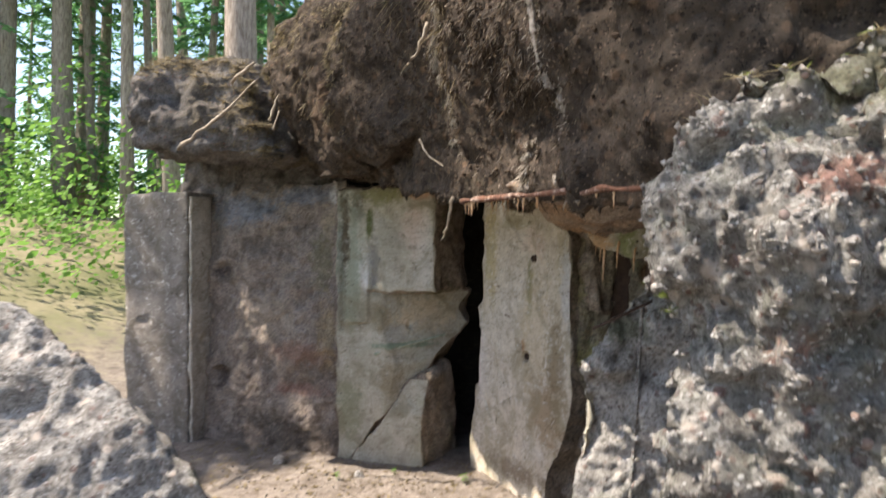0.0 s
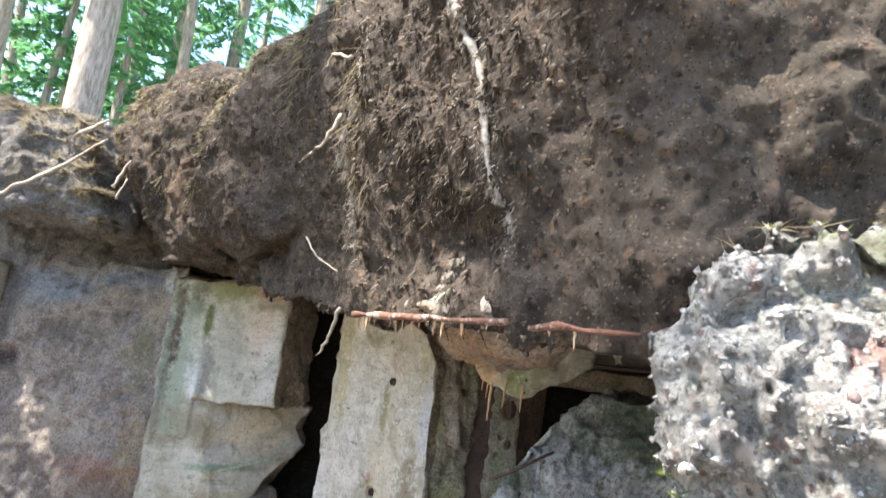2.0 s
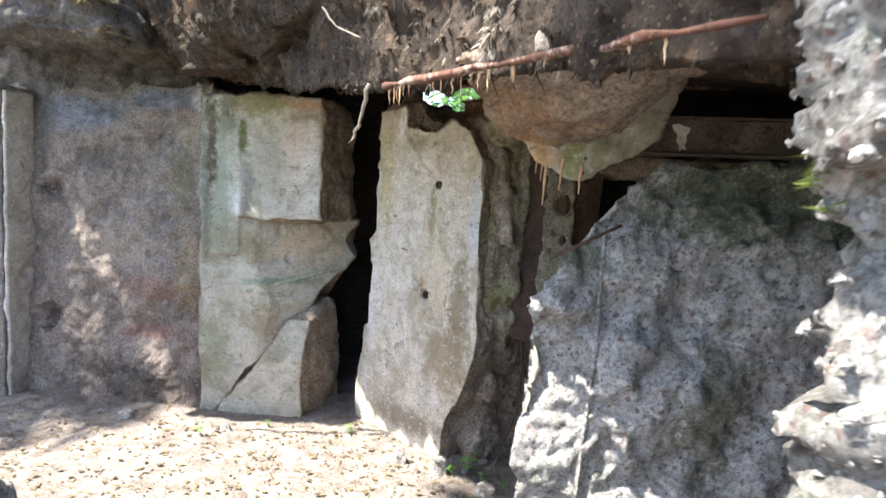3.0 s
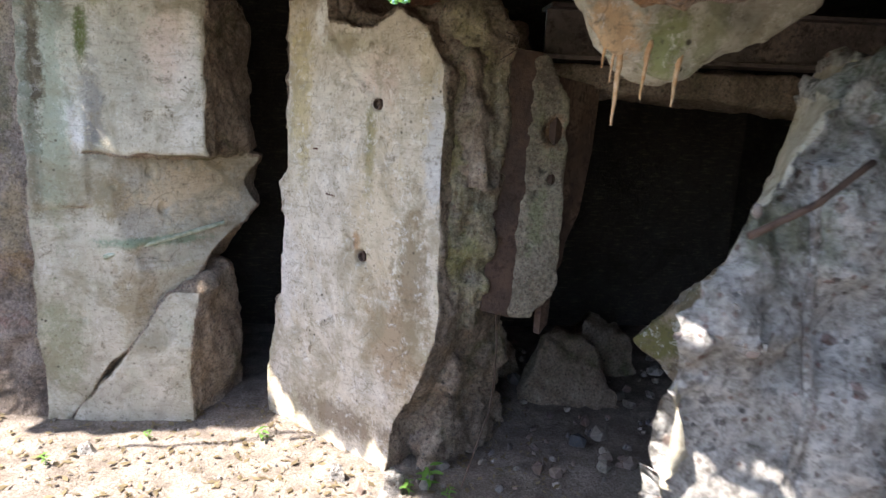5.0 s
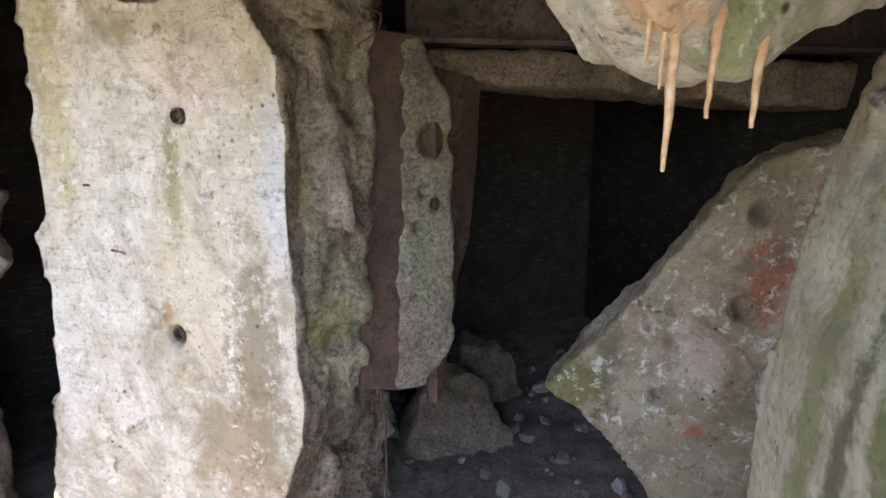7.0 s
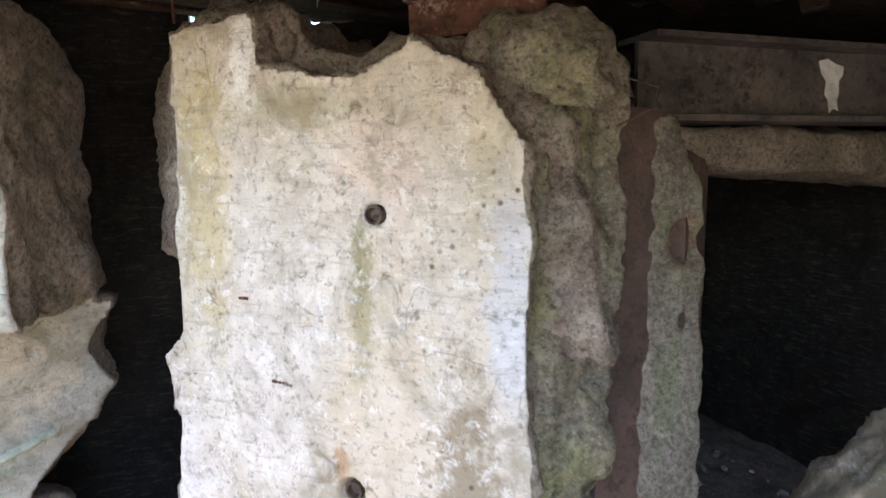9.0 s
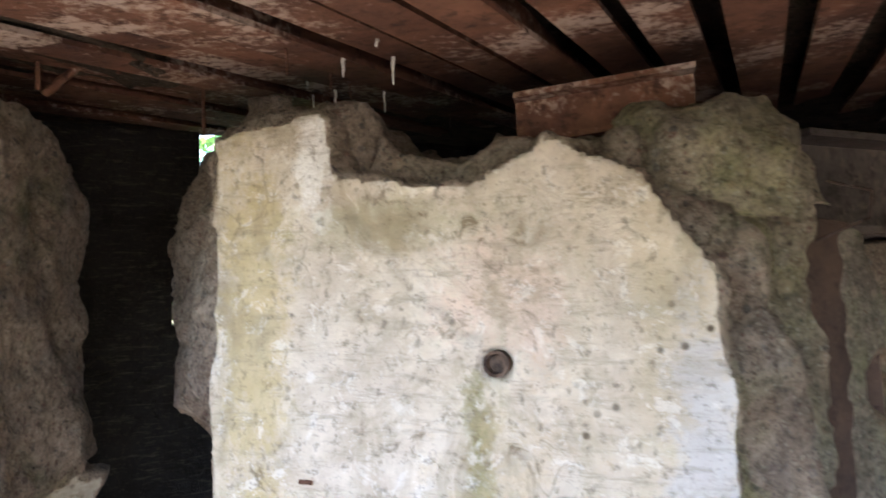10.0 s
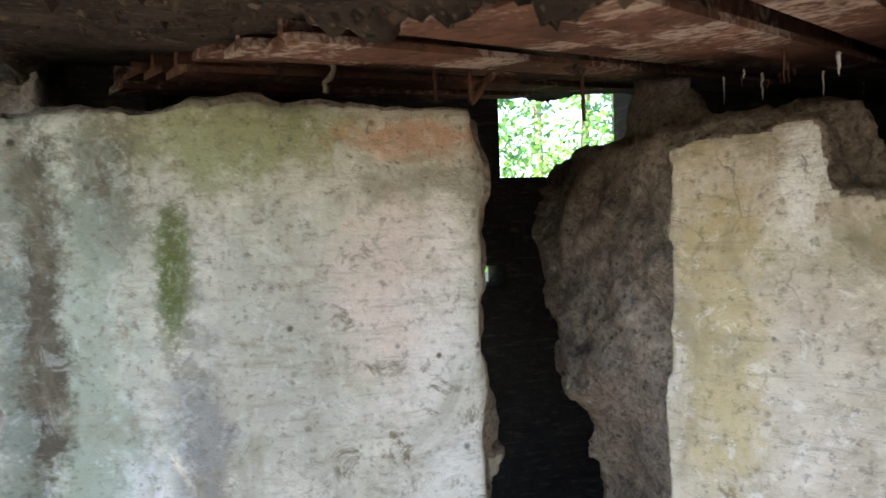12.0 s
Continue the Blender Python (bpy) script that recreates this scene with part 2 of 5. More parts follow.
ALGAE = ((0.54, 0.50, 0.405), (0.35, 0.32, 0.25), (0.33, 0.33, 0.22), (0.18, 0.20, 0.09), 0.585, 0.5,
         [((-0.5, 4.9, 1.93), (0.24, 0.2, 0.09), (0.19, 0.21, 0.07), 0.7), ((-0.2, 4.9, 1.92), (0.14, 0.2, 0.045), (0.42, 0.20, 0.10), 0.7),
          ((-0.24, 4.9, 1.68), (0.13, 0.2, 0.22), (0.64, 0.49, 0.41), 0.55), ((-0.58, 4.9, 1.71), (0.035, 0.12, 0.15), (0.09, 0.11, 0.03), 1.0),
          ((-0.68, 4.9, 1.86), (0.07, 0.13, 0.16), (0.10, 0.08, 0.05), 0.95), ((-0.55, 4.9, 1.42), (0.055, 0.13, 0.24), (0.14, 0.14, 0.14), 0.9),
          ((-0.66, 4.9, 1.42), (0.09, 0.1, 0.18), (0.66, 0.66, 0.62), 0.55), ((-0.8, 4.93, 1.5), (0.05, 0.13, 0.7), (0.085, 0.075, 0.05), 0.95),
          ((-0.15, 4.9, 1.5), (0.1, 0.1, 0.34), (0.66, 0.64, 0.58), 0.5), ((-0.35, 5.0, 0.84), (0.3, 0.25, 0.03), (0.16, 0.24, 0.16), 0.8), ((-0.52, 4.9, 1.05), (0.1, 0.15, 0.14), (0.20, 0.15, 0.07), 0.7), ((-0.72, 4.9, 1.3), (0.08, 0.1, 0.5), (0.20, 0.23, 0.14), 0.6), ((-0.62, 4.9, 1.32), (0.03, 0.1, 0.1), (0.74, 0.73, 0.70), 0.7), ((-0.2, 5.1, 1.05), (0.3, 0.3, 0.16), (0.60, 0.49, 0.33), 0.8), ((-0.45, 5.0, 0.6), (0.12, 0.2, 0.2), (0.24, 0.19, 0.11), 0.7), ((-0.76, 4.9, 1.6), (0.16, 0.2, 0.55), (0.27, 0.30, 0.23), 0.6), ((-0.45, 4.9, 1.55), (0.16, 0.2, 0.3), (0.33, 0.31, 0.25), 0.5), ((-0.75, 4.9, 0.35), (0.12, 0.1, 0.3), (0.17, 0.19, 0.10), 0.6), ((1.22, 3.08, 1.2), (0.05, 0.07, 0.7), (0.12, 0.16, 0.04), 0.8), ((1.36, 3.24, 1.2), (0.05, 0.07, 0.7), (0.15, 0.18, 0.06), 0.7), ((1.29, 3.16, 1.2), (0.03, 0.05, 0.8), (0.10, 0.10, 0.06), 0.9), ((1.12, 2.96, 1.1), (0.03, 0.05, 0.8), (0.66, 0.66, 0.62), 0.6), ((-0.775, 4.9, 1.65), (0.045, 0.13, 0.4), (0.075, 0.062, 0.04), 1.0)], 0.18)
SHEARED = ((0.54, 0.44, 0.34), (0.28, 0.22, 0.165), (0.17, 0.16, 0.06), PEBBLES, 44, 0.57)
EARTHY = ((0.07, 0.06, 0.05), (0.14, 0.085, 0.06), (0.09, 0.075, 0.06), (0.045, 0.04, 0.036), (0.15, 0.12, 0.09), (0.10, 0.06, 0.045))
MOSSY = ((0.58, 0.51, 0.39), (0.28, 0.235, 0.165), (0.30, 0.29, 0.12), PEBBLES, 40, 0.52)
M_CREAM = part_broken("pale_concrete_part_broken", CREAM, BROWN)
M_GREEN = part_broken("algae_concrete_part_broken", ALGAE, BROWN)
M_ALGAE = cast_concrete("algae_cast_concrete", *ALGAE)
M_LUMP = cast_concrete("mossy_lump_concrete", (0.56, 0.54, 0.46), (0.36, 0.34, 0.27), (0.34, 0.33, 0.24), (0.20, 0.22, 0.10), 0.56, 0.4, [((1.02, 3.18, 1.6), (0.06, 0.1, 0.08), (0.62, 0.38, 0.19), 0.7), ((1.12, 3.2, 1.6), (0.04, 0.1, 0.09), (0.20, 0.24, 0.09), 0.8), ((1.2, 3.2, 1.65), (0.03, 0.1, 0.12), (0.15, 0.17, 0.07), 0.6)])
M_CRUST = broken_concrete("orange_stained_crust", (0.62, 0.53, 0.44), (0.36, 0.28, 0.22), (0.50, 0.30, 0.16), PEBBLES, 50, 0.55, 0.22, [((0.98, 2.98, 1.66), (0.09, 0.14, 0.07), (0.60, 0.34, 0.15), 0.75), ((1.02, 2.7, 1.7), (0.06, 0.08, 0.06), (0.10, 0.09, 0.09), 0.85), ((0.8, 2.55, 1.75), (0.06, 0.1, 0.03), (0.50, 0.28, 0.13), 0.7)])
M_LINTEL = broken_concrete("tan_fractured_concrete", *SHEARED)
M_MOSSY = broken_concrete("mossy_fractured_concrete", *MOSSY)
M_STAND = part_broken("grey_slab_part_broken", ALGAE, STAND)
M_FALL = cast_concrete("rust_stained_concrete", (0.42, 0.345, 0.255), (0.20, 0.155, 0.105), (0.26, 0.18, 0.10), (0.12, 0.12, 0.04), 0.55, 0.5,
                       [((2.18, 3.95, 1.02), (0.07, 0.1, 0.16), (0.30, 0.09, 0.05), 0.8), ((2.05, 4.05, 0.5), (0.03, 0.1, 0.03), (0.42, 0.11, 0.06), 0.9), ((1.76, 4.32, 0.6), (0.12, 0.12, 0.12), (0.13, 0.13, 0.03), 0.8),
                        ((1.85, 4.25, 0.82), (0.05, 0.05, 0.3), (0.10, 0.10, 0.06), 0.7), ((2.05, 4.06, 0.75), (0.1, 0.1, 0.14), (0.55, 0.44, 0.38), 0.5)])
M_GREY = cast_concrete("grey_cast_concrete", (0.31, 0.275, 0.24), (0.16, 0.14, 0.12), (0.27, 0.23, 0.18), (0.14, 0.14, 0.09), 0.62)
M_JAMB = broken_concrete("mossy_jamb_concrete", (0.48, 0.43, 0.34), (0.24, 0.21, 0.155), (0.22, 0.24, 0.11), PEBBLES, 44, 0.53, 0.3, [((1.29, 4.35, 1.42), (0.06, 0.1, 0.07), (0.30, 0.17, 0.10), 0.85), ((1.24, 4.35, 1.08), (0.05, 0.1, 0.14), (0.27, 0.30, 0.17), 0.8), ((1.26, 4.35, 1.62), (0.1, 0.1, 0.08), (0.19, 0.15, 0.13), 0.7)])
# near-black colour puts the chamber's shade into its concrete
M_DARK = cast_concrete("shade_darkened_chamber_concrete", (0.046, 0.042, 0.039), (0.026, 0.023, 0.021), (0.03, 0.028, 0.026), (0.03, 0.03, 0.022), 0.62, 0.5, (), 0.0)
M_BROWN = broken_concrete("brown_fractured_concrete", *BROWN)
M_GREYB = broken_concrete("grey_fractured_concrete", *GREY)
M_BOULD = broken_concrete("stained_boulder_concrete", (0.50, 0.485, 0.45), (0.25, 0.235, 0.21), (0.13, 0.15, 0.07), PEBBLES, 30, 0.57, 0.34,
                          [((1.35, 1.7, 1.68), (0.09, 0.12, 0.05), (0.34, 0.17, 0.13), 0.8), ((1.28, 1.72, 1.45), (0.05, 0.1, 0.05), (0.36, 0.18, 0.14), 0.8), ((1.45, 1.66, 1.25), (0.08, 0.1, 0.06), (0.32, 0.2, 0.15), 0.7),
                           ((1.25, 1.74, 1.6), (0.06, 0.1, 0.08), (0.17, 0.22, 0.12), 0.7), ((1.5, 1.66, 1.85), (0.3, 0.3, 0.07), (0.16, 0.17, 0.09), 0.7), ((1.33, 1.7, 1.1), (0.07, 0.1, 0.12), (0.14, 0.15, 0.10), 0.7)], 0.5)
M_FRAG = broken_concrete("sooty_fractured_concrete", (0.30, 0.28, 0.26), (0.10, 0.09, 0.08), (0.14, 0.11, 0.06), PEBBLES, 36, 0.54)
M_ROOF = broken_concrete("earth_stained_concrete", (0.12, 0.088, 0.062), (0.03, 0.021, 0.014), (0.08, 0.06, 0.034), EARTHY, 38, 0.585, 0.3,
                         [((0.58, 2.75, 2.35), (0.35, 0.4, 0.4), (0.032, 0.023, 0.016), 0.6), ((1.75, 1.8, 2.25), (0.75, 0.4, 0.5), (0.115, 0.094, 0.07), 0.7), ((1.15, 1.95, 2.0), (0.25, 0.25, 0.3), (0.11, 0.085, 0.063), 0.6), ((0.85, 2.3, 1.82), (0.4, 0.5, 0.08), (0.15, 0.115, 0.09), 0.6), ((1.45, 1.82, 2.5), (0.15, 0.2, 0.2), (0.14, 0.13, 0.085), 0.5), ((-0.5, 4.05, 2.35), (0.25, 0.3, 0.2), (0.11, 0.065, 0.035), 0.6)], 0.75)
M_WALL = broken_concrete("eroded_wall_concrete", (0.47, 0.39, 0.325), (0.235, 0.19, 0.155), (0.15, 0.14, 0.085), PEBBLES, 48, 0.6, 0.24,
                         # dark patches sit in the two hollows; the foot patch is dirt and contact shade
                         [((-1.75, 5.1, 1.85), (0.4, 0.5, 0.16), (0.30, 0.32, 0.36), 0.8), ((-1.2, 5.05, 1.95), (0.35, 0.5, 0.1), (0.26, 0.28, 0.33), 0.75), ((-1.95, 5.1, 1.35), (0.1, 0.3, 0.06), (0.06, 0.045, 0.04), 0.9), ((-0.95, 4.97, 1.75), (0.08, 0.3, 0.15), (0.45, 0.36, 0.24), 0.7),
                          # near-white patch at (-0.93, 4.95, 1.95) is sunlight painted on the wall
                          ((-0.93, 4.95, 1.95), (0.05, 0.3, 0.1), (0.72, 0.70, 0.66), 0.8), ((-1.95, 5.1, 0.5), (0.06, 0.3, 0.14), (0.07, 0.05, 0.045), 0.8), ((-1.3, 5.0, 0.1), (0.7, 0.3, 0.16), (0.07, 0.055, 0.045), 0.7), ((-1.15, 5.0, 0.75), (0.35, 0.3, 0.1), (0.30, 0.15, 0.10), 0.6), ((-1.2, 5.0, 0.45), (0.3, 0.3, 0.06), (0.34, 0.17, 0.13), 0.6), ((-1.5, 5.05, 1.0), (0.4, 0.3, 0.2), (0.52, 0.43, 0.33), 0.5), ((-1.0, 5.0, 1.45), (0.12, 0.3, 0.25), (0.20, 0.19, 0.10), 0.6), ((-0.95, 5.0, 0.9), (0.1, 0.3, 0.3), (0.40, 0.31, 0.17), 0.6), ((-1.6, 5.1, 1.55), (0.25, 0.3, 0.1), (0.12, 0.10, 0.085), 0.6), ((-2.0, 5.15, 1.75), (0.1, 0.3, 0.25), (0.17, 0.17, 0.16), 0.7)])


def soil_material():
    k = Nodes("sandy_soil", 0.97)
    big, mid, fine = k.noise(0.8, 4), k.noise(8, 8, 0.7), k.noise(110, 5, 0.7)
    c = k.mix(k.ramp(mid, (0.35, 0.0), (0.65, 1.0)), (0.15, 0.125, 0.105), (0.36, 0.315, 0.275))
    c = k.mix(k.ramp(fine, (0.38, 0.7), (0.6, 0.0)), c, (0.07, 0.055, 0.04))
    bank = k.n.new("ShaderNodeSeparateXYZ")
    k.l.new(k.co, bank.inputs[0])
    g = k.ramp(k.maths("ADD", k.maths("MULTIPLY", bank.outputs[2], 0.35), k.maths("MULTIPLY", mid, 0.6)), (0.37, 0.0), (0.52, 0.85))
    c = k.mix(g, c, k.mix(k.ramp(big, (0.4, 0.0), (0.6, 1.0)), (0.13, 0.14, 0.06), (0.26, 0.23, 0.14)))
    return k.done(c, k.bump(fine, 0.6, 0.01, k.bump(mid, 0.8, 0.03)))


def rust_material(name, a, b, pale, rough=0.8, metal=0.15):
    k = Nodes(name, rough, metal)
    n1, n2 = k.noise(6, 8, 0.7, co=k.scaled(1, 1, 1)), k.noise(60, 6, 0.7)
    flow = k.noise(3, 6, 0.6, warp=1.0)
    c = k.mix(k.ramp(n1, (0.35, 0.0), (0.65, 1.0)), a, b)
    c = k.mix(k.ramp(k.maths("ADD", k.maths("MULTIPLY", flow, 0.6), k.maths("MULTIPLY", n2, 0.4)), (0.53, 0.0), (0.6, 0.75)), c, pale)
    c = k.mix(k.ramp(k.noise(30, 8, 0.75), (0.36, 0.7), (0.48, 0.0)), c, (0.02, 0.012, 0.01))
    return k.done(c, k.bump(n2, 0.5, 0.006, k.bump(n1, 0.6, 0.012)))


M_SOIL = soil_material()
M_RUST = rust_material("rusty_steel", (0.075, 0.036, 0.026), (0.21, 0.10, 0.062), (0.50, 0.40, 0.33))
M_GIRDER = rust_material("worn_girder_steel", (0.07, 0.06, 0.058), (0.15, 0.125, 0.115), (0.22, 0.17, 0.14), 0.42, 0.5)
M_IRON = rust_material("dark_iron", (0.045, 0.032, 0.027), (0.105, 0.068, 0.05), (0.17, 0.12, 0.09))


def plain(name, colour, dark, scale=30.0, rough=0.85, bump=0.5, stretch=(1, 1, 1)):
    k = Nodes(name, rough)
    n = k.noise(scale, 7, 0.65, co=k.scaled(*stretch))
    return k.done(k.mix(k.ramp(n, (0.34, 0.0), (0.66, 1.0)), dark, colour), k.bump(n, bump, 0.01))


M_BARK = plain("pine_bark", (0.42, 0.36, 0.31), (0.17, 0.135, 0.11), 14, 0.95, 0.9, (2, 2, 0.4))
M_ROOT = plain("dead_root", (0.42, 0.36, 0.28), (0.20, 0.155, 0.11), 40)
M_SHEATH = plain("pale_crusted_root", (0.36, 0.325, 0.28), (0.10, 0.08, 0.065), 70, 0.9, 0.9)
M_DRIP = plain("orange_lime_drip", (0.66, 0.50, 0.34), (0.42, 0.22, 0.09), 45, 0.5)
M_RIDGE = plain("green_stained_ridge", (0.46, 0.48, 0.38), (0.24, 0.28, 0.19), 35)
M_LIME = plain("white_lime_crust", (0.78, 0.77, 0.73), (0.55, 0.53, 0.49), 40, 0.8)


def leaf_material(name, a, b):
    k = Nodes(name, 0.6)
    g = k.n.new("ShaderNodeNewGeometry")
    c = k.ramp(g.outputs["Random Per Island"], (0.0, a), (1.0, b))
    k.l.new(c, k.p.inputs["Base Color"])
    tr = k.n.new("ShaderNodeBsdfTranslucent")
    k.l.new(c, tr.inputs[0])
    mx = k.n.new("ShaderNodeMixShader")
    mx.inputs[0].default_value = 0.5
    k.l.new(k.p.outputs[0], mx.inputs[1])
    k.l.new(tr.outputs[0], mx.inputs[2])
    k.l.new(mx.outputs[0], k.n["Material Output"].inputs[0])
    return k.mat


M_NEEDLE = leaf_material("spruce_needles", (0.08, 0.22, 0.10), (0.22, 0.42, 0.18))
M_LEAF = leaf_material("fresh_leaves", (0.10, 0.24, 0.045), (0.24, 0.42, 0.10))
M_LITTER = leaf_material("dry_litter", (0.13, 0.10, 0.06), (0.30, 0.25, 0.15))


M_CRUMB = leaf_material("dark_rootlets", (0.028, 0.02, 0.014), (0.10, 0.072, 0.048))
M_FELT = leaf_material("mixed_rootlets", (0.02, 0.015, 0.01), (0.34, 0.29, 0.23))
M_PALE = leaf_material("pale_rootlets", (0.24, 0.20, 0.155), (0.52, 0.48, 0.41))
M_MOSS = leaf_material("green_moss", (0.10, 0.14, 0.03), (0.25, 0.29, 0.08))


def stone_material():
    k = Nodes("river_stone", 0.8)
    g = k.n.new("ShaderNodeNewGeometry")
    tint = k.ramp(g.outputs["Random Per Island"], (0.0, (0.10, 0.10, 0.11)), (0.22, (0.30, 0.27, 0.23)), (0.45, (0.17, 0.15, 0.135)), (0.62, (0.24, 0.165, 0.135)), (0.75, (0.06, 0.065, 0.075)), (0.9, (0.40, 0.37, 0.33)))
    n = k.noise(60, 6, 0.7)
    c = k.mix(k.ramp(n, (0.35, 0.6), (0.6, 0.0)), tint, (0.09, 0.08, 0.065))
    return k.done(c, k.bump(n, 0.4, 0.005))


M_STONE = stone_material()


def earth_material():
    k = Nodes("dark_earth", 0.98)
    g = k.n.new("ShaderNodeNewGeometry")
    return k.done(k.ramp(g.outputs["Random Per Island"], (0.0, (0.025, 0.018, 0.012)), (0.6, (0.06, 0.042, 0.028)), (0.93, (0.10, 0.073, 0.048)), (1.0, (0.20, 0.16, 0.115))), k.bump(k.noise(150, 4), 0.4, 0.004))


M_EARTH = earth_material()


# ---- shaping helpers ----
def lattice(p, seed):
    """Smooth value noise in -1..1 at the rows of p."""
    i = np.floor(p).astype(np.int64)
    f = p - i
    f = f * f * (3 - 2 * f)
    out = np.zeros(len(p))
    for dx in (0, 1):
        for dy in (0, 1):
            for dz in (0, 1):
                h = (i[:, 0] + dx) * 374761393 + (i[:, 1] + dy) * 668265263 + (i[:, 2] + dz) * 2147483647 + seed * 974711
                h = (h ^ (h >> 13)) * 1274126177
                h = ((h ^ (h >> 16)) & 0xFFFFFF) / 8388607.5 - 1
                w = (f[:, 0] if dx else 1 - f[:, 0]) * (f[:, 1] if dy else 1 - f[:, 1]) * (f[:, 2] if dz else 1 - f[:, 2])
                out += h * w
    return out


def fbm(p, size, octaves=4, seed=1, gain=0.5):
    total, amp = np.zeros(len(p)), 1.0
    for o in range(octaves):
        total += amp * lattice(p / size * 2 ** o + 17.3 * o, seed + o)
        amp *= gain
    return total


def loft(bm, rings):
    """A closed solid through rings of the same number of points."""
    loops = [[bm.verts.new(p) for p in ring] for ring in rings]
    n = len(loops[0])
    bm.faces.new(loops[0][::-1])
    bm.faces.new(loops[-1])
    for a, b in zip(loops, loops[1:]):
        for i in range(n):
            bm.faces.new((a[i], a[(i + 1) % n], b[(i + 1) % n], b[i]))
    return bm


def prism(bm, plan, z0, z1, grow=0.0, lean=(0, 0)):
    """Upright prism on a plan; grow widens the top, lean shifts it."""
    cx, cy = sum(p[0] for p in plan) / len(plan), sum(p[1] for p in plan) / len(plan)
    top = [(cx + (x - cx) * (1 + grow) + lean[0], cy + (y - cy) * (1 + grow) + lean[1], z1) for x, y in plan]
    return loft(bm, [[(x, y, z0) for x, y in plan], top])


def plate(bm, outline, origin, u, v, depth):
    """A plate from an outline in the plane of u and v, with its depth along their normal, away from the viewer."""
    u, v, o = Vector(u).normalized(), Vector(v).normalized(), Vector(origin)
    w = u.cross(v).normalized() * -depth
    front = [o + u * a + v * b for a, b in outline]
    return loft(bm, [[p + w for p in front], front])


def hull(bm, points):
    vs = [bm.verts.new(p) for p in points]
    r = bmesh.ops.convex_hull(bm, input=vs)
    bmesh.ops.delete(bm, geom=list({g for g in r["geom_interior"] + r["geom_unused"] if isinstance(g, bmesh.types.BMVert)}), context="VERTS")
    return bm


def place(name, me, parent=None, label="", category="", group="", kind=""):
    ob = new(name, me)
    if parent:
        ob.parent = parent
    return tagged(ob, label, category, group, kind)


SMOOTH = {"twig", "stalactite", "drip", "rebar", "dead_root", "root_hook", "hanging_wire", "tie_wire", "hanger_rod", "bent_bar", "seam", "edge_angle", "root_sheath"}


def part(name, bm, material, parent=None, label="", smooth=False, category="", group="", kind=""):
    """Links a bmesh as one mesh object under a thing or a part."""
    bmesh.ops.recalc_face_normals(bm, faces=bm.faces[:])
    me = bpy.data.meshes.new(name)
    bm.to_mesh(me)
    bm.free()
    if smooth or len(me.polygons) > 0 and name in SMOOTH:
        me.polygons.foreach_set("use_smooth", [True] * len(me.polygons))
    me.materials.append(material)
    return place(name, me, parent, label, category, group, kind)


